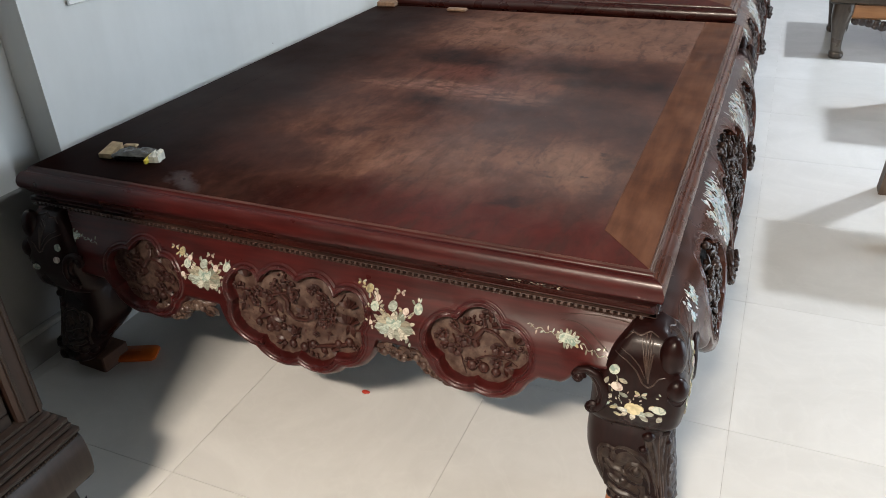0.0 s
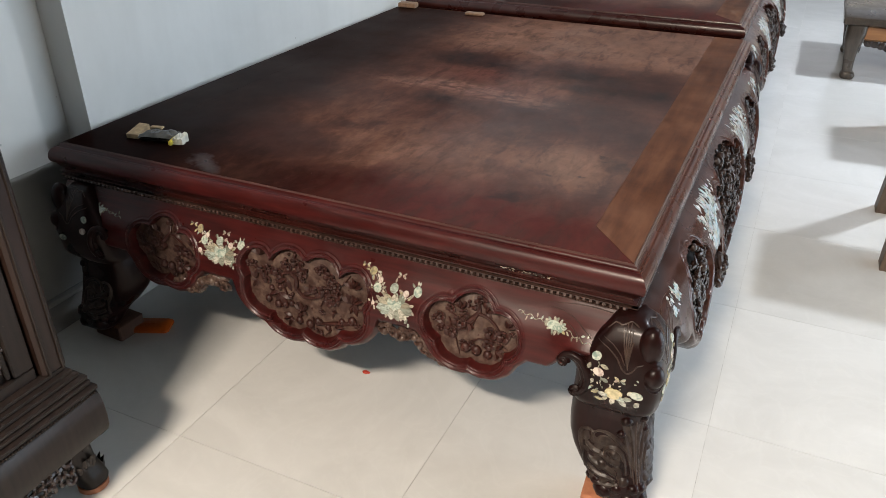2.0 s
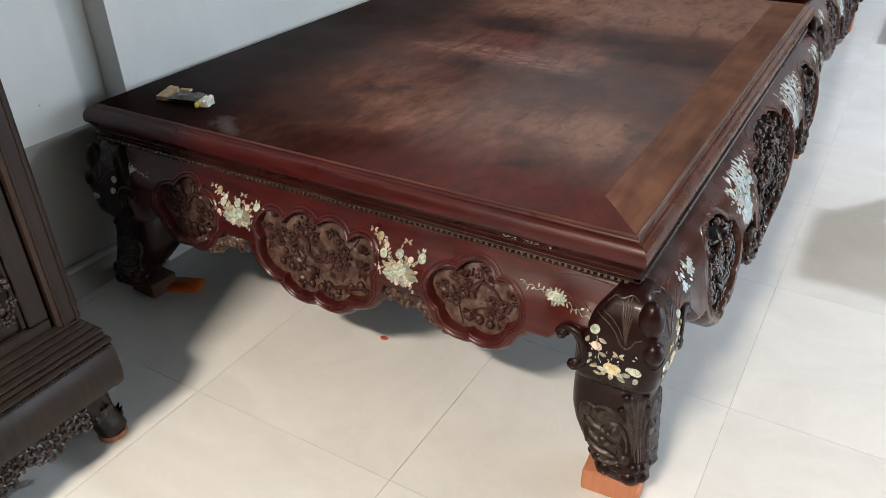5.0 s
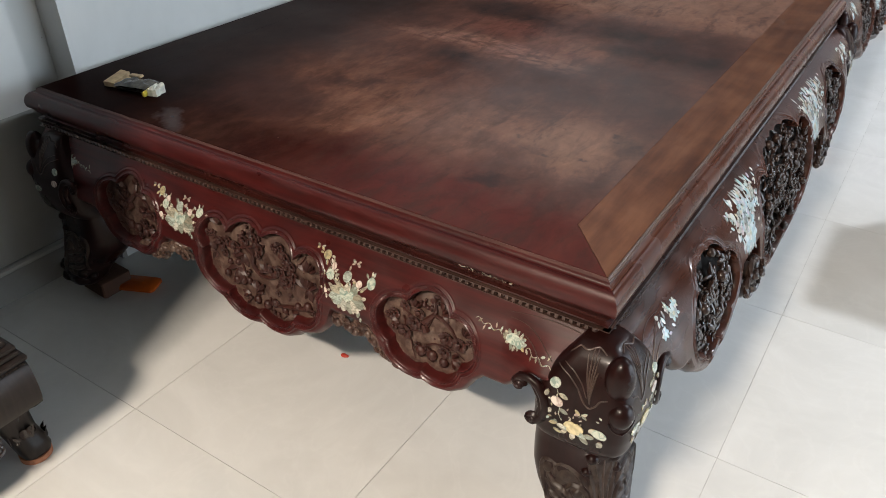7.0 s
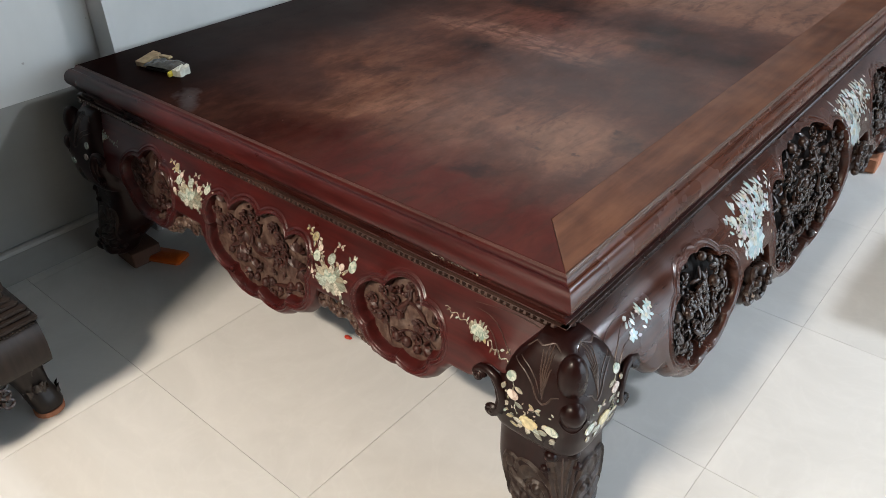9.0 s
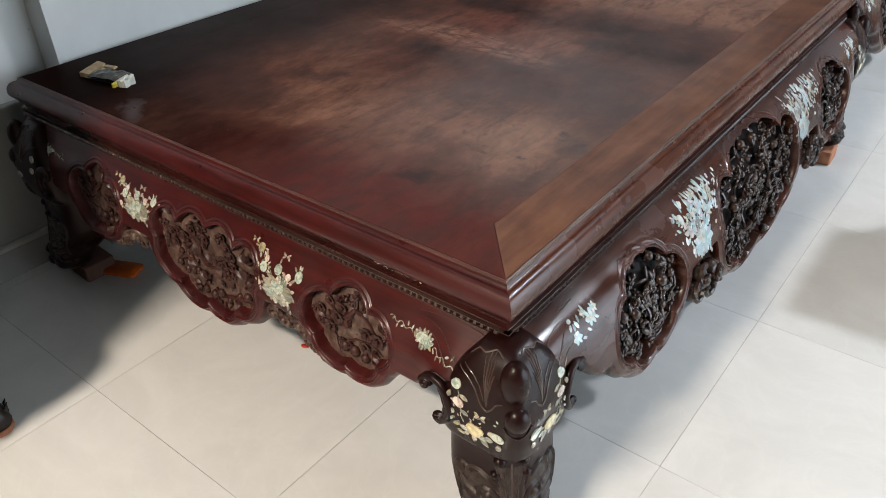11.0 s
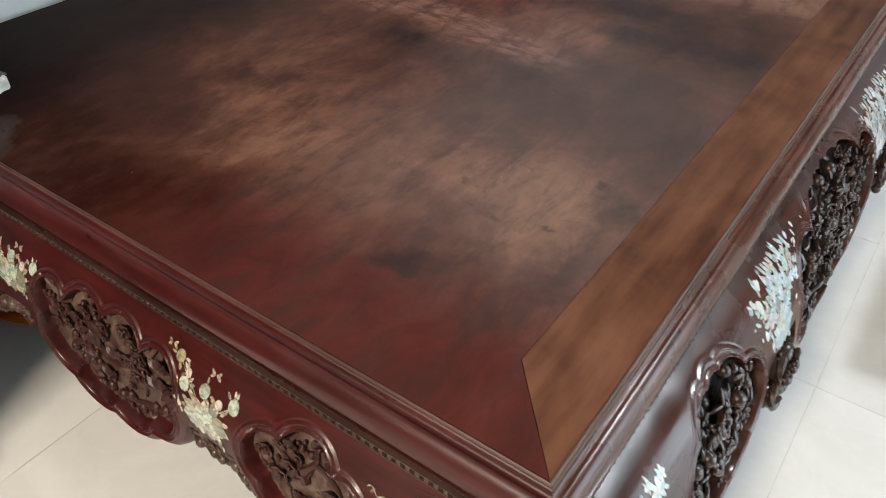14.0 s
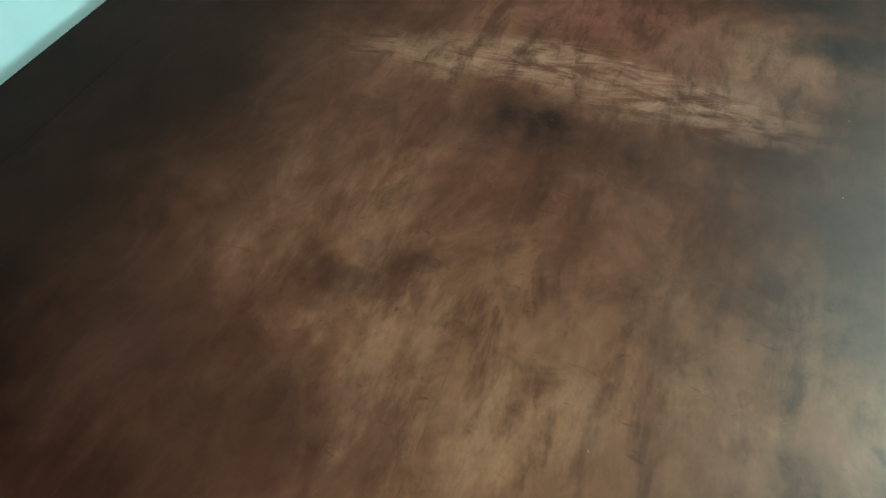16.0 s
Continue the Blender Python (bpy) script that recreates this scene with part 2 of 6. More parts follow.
    # broad dark stains
    dark = most(blot(-0.90, 1.27, 0.24, 0.08), blot(-0.48, 1.21, 0.20, 0.09), blot(-0.70, 1.17, 0.10, 0.05), blot(-0.22, 1.06, 0.15, 0.13), blot(-0.31, 0.90, 0.14, 0.13), blot(-0.42, 0.71, 0.14, 0.10), blot(-0.47, 0.58, 0.10, 0.05), blot(-0.33, 1.14, 0.14, 0.09),
                blot(-0.76, 0.75, 0.22, 0.07, -8), blot(-0.52, 0.79, 0.14, 0.06), blot(-0.92, 0.29, 0.17, 0.08, 20), blot(-0.27, 0.78, 0.10, 0.22), blot(-0.24, 1.22, 0.12, 0.14), blot(-0.87, 0.53, 0.07, 0.035), blot(-0.93, 0.48, 0.06, 0.035), blot(-1.10, 0.33, 0.14, 0.10, 15), blot(-0.172, 0.32, 0.022, 0.12), blot(-0.180, 0.70, 0.035, 0.16))
    col = n.mix(n.maths("MULTIPLY", dark, n.ramp(mottle, [(0.33, 0.95), (0.66, 0.45)])), col, (0.0340, 0.0132, 0.0102))
    black = most(blot(-0.92, 1.255, 0.15, 0.075), blot(-0.80, 1.215, 0.10, 0.05), blot(-0.455, 1.200, 0.13, 0.075), blot(-0.20, 1.09, 0.07, 0.05), blot(-0.36, 1.08, 0.16, 0.06), blot(-0.80, 0.785, 0.09, 0.035), blot(-0.187, 0.495, 0.048, 0.030), blot(-0.40, 0.44, 0.014, 0.012), blot(-0.212, 0.535, 0.010, 0.012),
                 blot(-0.325, 0.395, 0.013, 0.010), blot(-0.251, 0.421, 0.012, 0.008), blot(-0.39, 0.210, 0.050, 0.016, 40))
    col = n.mix(n.maths("MULTIPLY", black, n.ramp(mottle, [(0.36, 1.0), (0.62, 0.50)])), col, (0.0160, 0.0078, 0.0068))
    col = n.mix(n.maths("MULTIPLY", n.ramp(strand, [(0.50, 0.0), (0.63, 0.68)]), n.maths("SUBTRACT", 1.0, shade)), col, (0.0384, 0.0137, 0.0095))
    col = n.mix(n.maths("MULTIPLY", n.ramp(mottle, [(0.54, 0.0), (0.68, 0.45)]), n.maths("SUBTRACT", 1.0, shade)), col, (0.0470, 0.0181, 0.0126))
    pale = n.noise(5.5, 7, 0.68, n.place((3.0, 1.1, 9), (7, 4, 0), (0, 0, radians(-16))))
    col = n.mix(n.maths("MULTIPLY", n.ramp(pale, [(0.50, 0.0), (0.64, 0.62)]), rub), col, (0.215, 0.1080, 0.0710))
    scratch = n.noise(8.0, 5, 0.62, n.place((1.6, 22, 9), (0, 0, 0), (0, 0, radians(8))), 1.3)
    cut = n.maths("MULTIPLY", n.ramp(scratch, [(0.60, 0.0), (0.70, 0.26)]), most(blot(-0.76, 0.895, 0.36, 0.075, -5)))
    col = n.mix(cut, col, (0.3192, 0.1742, 0.1226))
    nicks = n.noise(22.0, 5, 0.7, n.place((1.0, 2.4, 9), (5, 2, 0), (0, 0, radians(-60))), 0.8)
    col = n.mix(n.maths("MULTIPLY", n.ramp(nicks, [(0.62, 0.0), (0.70, 0.55)]), n.maths("SUBTRACT", 1.0, shade)), col, (0.030, 0.0115, 0.0085))
    specks = n.noise(120.0, 1, 0.4, n.place((1, 0.5, 1)))
    col = n.mix(n.ramp(specks, [(0.825, 0.0), (0.85, 0.4)]), col, (0.3683, 0.2472, 0.1783))
    wisps = n.noise(9.0, 7, 0.72, n.place((2.0, 1.1, 9), (3, 1, 0), (0, 0, radians(-14))), 0.9)
    col = n.mix(1.0, col, n.maths("MULTIPLY_ADD", wisps, 1.3, 0.35), "MULTIPLY")
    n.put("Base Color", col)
    patch = blot(-1.125, 0.085, 0.055, 0.030, -35, 1.5)
    shine = n.maths("MULTIPLY", patch, 0.16)
    rough = n.maths("ADD", n.ramp(n.noise(5.0, 5), [(0.3, 0.34), (0.7, 0.46)]), n.maths("MULTIPLY", fade("X", -0.80, -0.30, 0.0, 1.0), 0.12))
    # gloss raised on the right for lamp haze, lowered by the wall
    varnish = n.maths("MULTIPLY", fade("X", -0.80, -0.22, 0.025, 0.78), n.maths("MULTIPLY", fade("Y", 0.10, 0.42, 0.22, 1.0), fade("Y", 0.75, 1.20, 1.0, 0.32)))
    n.put("Specular IOR Level", n.maths("MAXIMUM", varnish, n.maths("MULTIPLY", patch, 0.12)))
    n.put("Roughness", n.maths("SUBTRACT", rough, shine))
    n.bump(n.maths("ADD", fine, n.maths("MULTIPLY", cross, bare)), 0.06, 0.001)
    return n.mat


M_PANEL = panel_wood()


def pearl(cool=False):
    n = Nodes("cool_mother_of_pearl" if cool else "mother_of_pearl", 0.2, 0.0, 0.6)
    isl = n.node("ShaderNodeNewGeometry").outputs["Random Per Island"]
    col = n.ramp(isl, [(0.0, (0.14, 0.12, 0.09)), (0.18, (0.42, 0.38, 0.28)), (0.34, (0.58, 0.54, 0.44)), (0.46, (0.22, 0.25, 0.20)), (0.58, (0.50, 0.36, 0.30)), (0.70, (0.62, 0.59, 0.50)), (0.82, (0.28, 0.42, 0.38)), (0.92, (0.50, 0.42, 0.22)), (1.0, (0.20, 0.18, 0.14))])
    streak = n.noise(55.0, 3, 0.6, n.place((1, 1, 2.5)), 1.5)
    col = n.mix(n.ramp(streak, [(0.38, 0.0), (0.62, 0.75)]), col, (0.11, 0.11, 0.085))
    if cool:
        tint = n.ramp(isl, [(0.0, (0.16, 0.22, 0.25)), (0.2, (0.50, 0.62, 0.68)), (0.38, (0.22, 0.42, 0.46)), (0.52, (0.70, 0.74, 0.75)), (0.66, (0.40, 0.36, 0.48)), (0.82, (0.30, 0.54, 0.58)), (1.0, (0.66, 0.60, 0.58))])
        col = n.mix(n.ramp(n.noise(30.0, 2), [(0.40, 0.25), (0.60, 0.9)]), col, tint)
    n.put("Base Color", col)
    n.bump(streak, 0.15, 0.001)
    return n.mat


M_PEARL = pearl()
M_PEARL_COOL = pearl(True)


def disc_pearl(name, a, b):
    n = Nodes(name, 0.16, 0.0, 0.7)
    n.put("Base Color", n.ramp(n.noise(70.0, 3, 0.6, None, 1.5), [(0.38, a), (0.60, b)]))
    return n.mat


M_PEARL_TEAL = disc_pearl("teal_pearl", (0.20, 0.28, 0.24), (0.54, 0.57, 0.48))
M_PEARL_PINK = disc_pearl("pink_pearl", (0.40, 0.30, 0.26), (0.66, 0.58, 0.51))


def tile_mat():
    n = Nodes("glazed_cream_tile", 0.07, 0.0, 0.0)
    rnd = n.node("ShaderNodeObjectInfo").outputs["Random"]
    shift = n.node("ShaderNodeCombineXYZ", {"X": n.maths("MULTIPLY", rnd, 40.0), "Y": n.maths("MULTIPLY", rnd, 17.0)}).outputs["Vector"]
    at = n.node("ShaderNodeVectorMath", {0: n.coords.outputs["Object"], 1: shift}, operation="ADD").outputs["Vector"]
    cloud = n.noise(2.2, 6, 0.6, at, 1.6)
    vein = n.noise(4.5, 4, 0.5, at, 2.4)
    col = n.ramp(cloud, [(0.3, (0.60, 0.595, 0.575)), (0.7, (0.685, 0.68, 0.66))])
    col = n.mix(n.ramp(vein, [(0.46, 0.0), (0.5, 0.10), (0.54, 0.0)]), col, (0.78, 0.775, 0.75))
    n.put("Base Color", col)
    n.put("Roughness", n.ramp(n.noise(14.0, 4, 0.6, at), [(0.35, 0.09), (0.75, 0.17)]))
    return n.mat


M_TILE = tile_mat()


def plaster(name, a, b, rough=0.75):
    n = Nodes(name, rough)
    blot = n.noise(1.7, 5, 0.62, None, 0.5)
    streak = n.noise(7.0, 4, 0.6, n.place((1, 1, 0.18)))
    col = n.ramp(n.maths("ADD", n.maths("MULTIPLY", blot, 0.65), n.maths("MULTIPLY", streak, 0.35)), [(0.32, a), (0.66, b)])
    nicks = n.noise(26.0, 2, 0.5)
    col = n.mix(n.ramp(nicks, [(0.765, 0.0), (0.79, 0.6)]), col, (0.25, 0.23, 0.2))
    n.put("Base Color", col)
    n.bump(n.noise(45.0, 4), 0.06, 0.002)
    return n.mat


def plain(name, colour, rough=0.5, metal=0.0, vary=0.2, scale=25.0):
    n = Nodes(name, rough, metal)
    low = tuple(c * (1 - vary) for c in colour)
    high = tuple(min(1, c * (1 + vary)) for c in colour)
    n.put("Base Color", n.ramp(n.noise(scale, 4), [(0.3, low), (0.7, high)]))
    return n.mat


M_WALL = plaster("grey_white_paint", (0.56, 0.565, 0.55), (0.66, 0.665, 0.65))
M_DADO = plaster("grey_dado_paint", (0.24, 0.24, 0.23), (0.32, 0.32, 0.305))
# ceiling and far walls are out of view, darkened to limit bounced light
M_CEIL = plaster("dimmed_ceiling_paint", (0.17, 0.17, 0.165), (0.22, 0.22, 0.21))
M_WALL_DIM = plaster("dimmed_wall_paint", (0.11, 0.11, 0.107), (0.15, 0.15, 0.145))
M_SKIRT = plain("grey_skirting_tile", (0.26, 0.25, 0.235), 0.35, 0, 0.12, 6)
M_SKIRT_EDGE = plain("pale_skirting_edge", (0.46, 0.45, 0.43), 0.5, 0, 0.1, 12)
M_GROUT = plain("grey_grout", (0.46, 0.45, 0.43), 0.9, 0, 0.3, 40)
M_CORK = plain("tan_card", (0.46, 0.33, 0.19), 0.85, 0, 0.25, 60)
M_CASE = plain("grey_plastic_case", (0.060, 0.054, 0.044), 0.25, 0, 0.5, 45)
M_CASE_DARK = plain("black_plastic", (0.015, 0.014, 0.013), 0.4, 0, 0.3, 30)
M_FOIL = plain("white_foil_paper", (0.62, 0.62, 0.55), 0.35, 0.1, 0.2, 70)
M_YELLOW = plain("yellow_print", (0.62, 0.50, 0.06), 0.45, 0, 0.2, 50)
M_ORANGE = plain("orange_plastic", (0.52, 0.095, 0.008), 0.45, 0, 0.2, 20)
M_WAX = plain("red_wax", (0.42, 0.03, 0.012), 0.35, 0, 0.2, 60)
M_BRASS = plain("brass", (0.55, 0.42, 0.2), 0.3, 0.9, 0.2, 60)
M_CHIP = plain("pale_wood_chip", (0.22, 0.13, 0.08), 0.7, 0, 0.3, 60)
M_PEARL_GOLD = plain("golden_pearl", (0.58, 0.50, 0.30), 0.22, 0.0, 0.35, 90)
M_STUD = plain("white_lamp_housing", (0.75, 0.75, 0.73), 0.4, 0, 0.05, 10)
M_GROUND_OUT = plain("concrete_yard", (0.42, 0.41, 0.39), 0.9, 0, 0.15, 2)


def glow(name, colour, strength):
    mat = bpy.data.materials.new(name)
    mat.use_nodes = True
    b = mat.node_tree.nodes["Principled BSDF"]
    b.inputs["Base Color"].default_value = (0.8, 0.8, 0.8, 1)
    b.inputs["Emission Color"].default_value = (*colour, 1)
    b.inputs["Emission Strength"].default_value = strength
    return mat


M_DIFF = glow("lamp_diffuser", (1.0, 0.96, 0.9), 6.0)


# ---------------------------------------------------------------- mesh tools
def unit_ball(rings=6, segs=9):
    v = [(0, 0, 1)]
    for i in range(1, rings):
        a = math.pi * i / rings
        for j in range(segs):
            b = 2 * math.pi * j / segs
            v.append((math.sin(a) * math.cos(b), math.sin(a) * math.sin(b), math.cos(a)))
    v.append((0, 0, -1))
    f = [(0, 1 + j, 1 + (j + 1) % segs) for j in range(segs)]
    for i in range(rings - 2):
        o = 1 + i * segs
        for j in range(segs):
            k = (j + 1) % segs
            f.append((o + j, o + segs + j, o + segs + k, o + k))
    o, last = 1 + (rings - 2) * segs, len(v) - 1
    f += [(o + j, last, o + (j + 1) % segs) for j in range(segs)]
    return np.array(v), f


BALL = unit_ball()
BALL_LOW = unit_ball(4, 6)
BALL_FINE = unit_ball(16, 24)


def basis(normal, along):
    """Columns: along, across, normal, made square to one another."""
    n = np.array(normal, float)
    n /= np.linalg.norm(n)
    a = np.array(along, float) - np.dot(along, n) * n
    a /= np.linalg.norm(a) + 1e-9
    return np.stack([a, np.cross(n, a), n], 1)


class Buf:
    """Gathers vertices and faces for one mesh."""

    def __init__(self):
        self.v, self.f, self.n = [], [], 0

    def add(self, verts, faces):
        self.v.append(np.asarray(verts, float))
        self.f += [tuple(i + self.n for i in f) for f in faces]
        self.n += len(verts)

    def ball(self, c, size, rot=None, low=False):
        v, f = BALL_LOW if low else BALL
        p = v * np.array(size)
        if rot is not None:
            p = p @ rot.T
        self.add(p + np.array(c), f)

    def leaf(self, c, normal, along, length, width, lift=0.25, thick=0.12):
        """A pointed leaf with a raised midrib and a curled tip."""
        r = basis(normal, along)
        s = np.array([(0, 0, 0), (0.3, 0.42, 0.02), (0.3, -0.42, 0.02), (0.3, 0, thick), (0.65, 0.38, 0.05), (0.65, -0.38, 0.05), (0.65, 0, thick + 0.05), (1, 0, lift)])
        s = s * np.array((length, width, length))
        self.add(s @ r.T + np.array(c), [(0, 3, 1), (0, 2, 3), (1, 3, 6, 4), (3, 2, 5, 6), (4, 6, 7), (6, 5, 7)])

    def tube(self, points, radii, segs=7, up=(0.3, 0.2, 1)):
        p = np.array(points, float)
        rad = np.interp(np.linspace(0, 1, len(p)), np.linspace(0, 1, len(np.atleast_1d(radii))), np.atleast_1d(radii))
        verts, faces = [], []
        for i in range(len(p)):
            d = p[min(i + 1, len(p) - 1)] - p[max(i - 1, 0)]
            r = basis(d + 1e-9, up)
            for j in range(segs):
                a = 2 * math.pi * j / segs
                verts.append(p[i] + rad[i] * (math.cos(a) * r[:, 0] + math.sin(a) * r[:, 1]))
        for i in range(len(p) - 1):
            for j in range(segs):
                k = (j + 1) % segs
                faces.append((i * segs + j, i * segs + k, (i + 1) * segs + k, (i + 1) * segs + j))
        faces.append(tuple(range(segs))[::-1])
        faces.append(tuple((len(p) - 1) * segs + j for j in range(segs)))
        self.add(verts, faces)

    def box(self, low, high, bevel=0.0):
        (x0, y0, z0), (x1, y1, z1) = low, high
        b = min(bevel, (x1 - x0) / 3, (y1 - y0) / 3, (z1 - z0) / 3)
        if b <= 0:
            v = [(x, y, z) for z in (z0, z1) for x, y in ((x0, y0), (x1, y0), (x1, y1), (x0, y1))]
            self.add(v, [(3, 2, 1, 0), (4, 5, 6, 7), (0, 1, 5, 4), (1, 2, 6, 5), (2, 3, 7, 6), (3, 0, 4, 7)])
            return
        rings = []
        for z, i in ((z0, b), (z0 + b, 0), (z1 - b, 0), (z1, b)):
            for x, y in ((x0 + i + b, y0 + i), (x1 - i - b, y0 + i), (x1 - i, y0 + i + b), (x1 - i, y1 - i - b), (x1 - i - b, y1 - i), (x0 + i + b, y1 - i), (x0 + i, y1 - i - b), (x0 + i, y0 + i + b)):
                rings.append((x, y, z))
        faces = [tuple(range(8))[::-1], tuple(range(24, 32))]
        for r in range(3):
            for j in range(8):
                k = (j + 1) % 8
                faces.append((r * 8 + j, r * 8 + k, r * 8 + 8 + k, r * 8 + 8 + j))
        self.add(rings, faces)

    def grid(self, verts, nu, nv, flip=False):
        """verts in rows of nv, nu rows."""
        idx = np.arange(nu * nv).reshape(nu, nv)
        q = np.stack([idx[:-1, :-1], idx[1:, :-1], idx[1:, 1:], idx[:-1, 1:]], -1).reshape(-1, 4)
        if flip:
            q = q[:, ::-1]
        self.add(verts, [tuple(r) for r in q.tolist()])

    def loft(self, rings, cap=True):
        n, k = len(rings), len(rings[0])
        v = np.concatenate(rings)
        faces = [(i * k + j, i * k + (j + 1) % k, (i + 1) * k + (j + 1) % k, (i + 1) * k + j) for i in range(n - 1) for j in range(k)]
        if cap:
            faces += [tuple(range(k))[::-1], tuple((n - 1) * k + j for j in range(k))]
        self.add(v, faces)

    def turned(self, m, flip=False):
        """The same, carried by a 3 x 3 matrix and a shift."""
        out = Buf()
        a, t = m
        out.v = [np.concatenate(self.v) @ np.array(a).T + np.array(t)]
        out.f = [f[::-1] for f in self.f] if flip else list(self.f)
        out.n = self.n
        return out

    def mesh(self, name, mat, smooth=True):
        me = bpy.data.meshes.new(name)
        me.from_pydata(np.concatenate(self.v).tolist(), [], self.f)
        me.materials.append(mat)
        me.polygons.foreach_set("use_smooth", [smooth] * len(me.polygons))
        if smooth:
            me.set_sharp_from_angle(angle=radians(42))
        me.update()
        return me


def part(name, buf, mat, parent=None, label="", smooth=True):
    ob = new(name, buf.mesh(name, mat, smooth))
    if parent is not None:
        ob.parent = parent
    if label:
        ob["label"] = label
    return ob


def thing(name, place, label, category, group=""):
    e = new(name)
    e.empty_display_size = 0.1
    e.location = place
    return tagged(e, label, category, group)


def structure(name, buf, mat, label=""):
    return tagged(part(name, buf, mat, None, label, False), label, "", "", "structure")


def slab(low, high, bevel=0.0):
    b = Buf()
    b.box(low, high, bevel)
    return b


# ---------------------------------------------------------------- the room
WX, PX, PY = -1.70, -1.604, 0.160
X1, Y0, Y1, TOP = 4.2, -4.2, 7.0, 4.0
structure("wall_west_recess", slab((WX - 0.2, Y0, 0.5), (WX, PY, TOP)), M_WALL, "grey-white painted wall recess with faint stains")
structure("wall_west_dado", slab((WX - 0.2, Y0, 0.0), (WX, PY, 0.5)), M_DADO, "lower wall painted in plain grey")
structure("wall_west", slab((WX - 0.2, PY, 0.0), (PX, Y1, TOP)), M_WALL, "grey-white painted wall standing proud beside the daybed")
# unseen walls that close the room, dimmed to keep shadows deep
structure("wall_east", slab((X1, Y0 - 0.2, 0.0), (X1 + 0.2, 0.0, TOP)), M_WALL_DIM, "unseen wall beside a wide shopfront, darkened to cut bounced light")
structure("wall_east_far", slab((X1, 4.8, 0.0), (X1 + 0.2, Y1, TOP)), M_WALL_DIM, "unseen wall beside a wide shopfront, darkened to cut bounced light")
structure("wall_east_lintel", slab((X1, 0.0, 2.5), (X1 + 0.2, 4.8, TOP)), M_WALL_DIM, "unseen lintel over a wide shopfront, darkened to cut bounced light")
structure("wall_south", slab((WX - 0.2, Y0 - 0.2, 0.0), (X1, Y0, TOP)), M_WALL_DIM, "unseen wall, darkened to cut bounced light")
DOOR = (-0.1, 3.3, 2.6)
structure("wall_north", slab((WX - 0.2, Y1, 0.0), (DOOR[0], Y1 + 0.2, TOP)), M_WALL_DIM, "unseen wall beside a wide doorway, darkened to cut bounced light")
structure("wall_north_east", slab((DOOR[1], Y1, 0.0), (X1 + 0.2, Y1 + 0.2, TOP)), M_WALL_DIM, "unseen wall beside a wide doorway, darkened to cut bounced light")
structure("wall_north_lintel", slab((DOOR[0], Y1, DOOR[2]), (DOOR[1], Y1 + 0.2, TOP)), M_WALL_DIM, "unseen lintel over a wide doorway, darkened to cut bounced light")
structure("ceiling", slab((WX - 0.2, Y0 - 0.2, TOP), (X1 + 0.2, Y1 + 0.2, TOP + 0.15)), M_CEIL, "unseen ceiling, darkened to cut bounced light")
structure("ground", slab((-400, -400, -0.35), (400, 800, -0.13)), M_GROUND_OUT, "pale concrete yard outside the openings")
structure("floor", slab((WX - 0.2, Y0 - 0.2, -0.12), (X1 + 0.2, Y1 + 0.2, -0.002)), M_GROUT, "floor bed with grey grout joints")
sk = Buf()
sk.box((WX, Y0, 0.0), (WX + 0.018, PY, 0.088))
skirt = structure("baseboard", sk, M_SKIRT, "grey tiled baseboard along the wall recess")
part("baseboard_edge", slab((WX, Y0, 0.088), (WX + 0.020, PY, 0.104), 0.003), M_SKIRT_EDGE, skirt, "paler edge on top")
structure("baseboard_return", slab((WX + 0.018, PY - 0.015, 0.0), (PX, PY, 0.088)), M_SKIRT, "grey tiled baseboard at the wall corner")


def lamp_fixture(x, y, wide, deep):
    """A flat ceiling lamp: a white tray with a raised rim, open below."""
    t = thing("ceiling_lamp", (x, y, TOP), "white rectangular ceiling lamp fixed flat under the ceiling", "ceiling lamp", "ceiling lamps")
    u, v = wide / 2, deep / 2
    part("tray", slab((-u, -v, -0.012), (u, v, -0.001), 0.002), M_STUD, t)
    part("diffuser", slab((-u + 0.004, -v + 0.004, -0.034), (u - 0.004, v - 0.004, -0.030)), M_DIFF, t, "glowing white diffuser", False)
    for lo, hi in (((-u - 0.03, -v - 0.03), (u + 0.03, -v)), ((-u - 0.03, v), (u + 0.03, v + 0.03)), ((-u - 0.03, -v), (-u, v)), ((u, -v), (u + 0.03, v))):
        part("rim", slab((*lo, -0.05), (*hi, -0.001), 0.004), M_STUD, t)
    return t


lamp_fixture(-0.25, -3.63, 1.00, 0.30)
lamp_fixture(2.32, 3.42, 0.32, 0.32)


# ---------------------------------------------------------------- the carved daybeds
H = 0.60
EDGE = [(-0.0345, 0.570), (-0.0345, 0.5995), (-0.0330, 0.6003), (-0.0315, 0.5988), (-0.0300, 0.5980), (-0.0285, 0.5992), (-0.0270, 0.5980), (-0.0262, 0.5950), (-0.0245, 0.5918), (-0.0218, 0.5900), (-0.0190, 0.5895),
        (-0.0175, 0.5903), (-0.0135, 0.5888), (-0.0085, 0.5850), (-0.0040, 0.5785), (-0.0010, 0.5700), (0.0, 0.5615), (-0.0010, 0.5545), (-0.0035, 0.5495), (-0.0080, 0.5470), (-0.0110, 0.5460),
        (-0.0130, 0.5410), (-0.0165, 0.5345), (-0.0215, 0.5295), (-0.0240, 0.5270), (-0.0240, 0.5220), (-0.0150, 0.5205), (-0.0150, 0.5175), (-0.0225, 0.5165), (-0.0225, 0.4980), (-0.0600, 0.4980)]
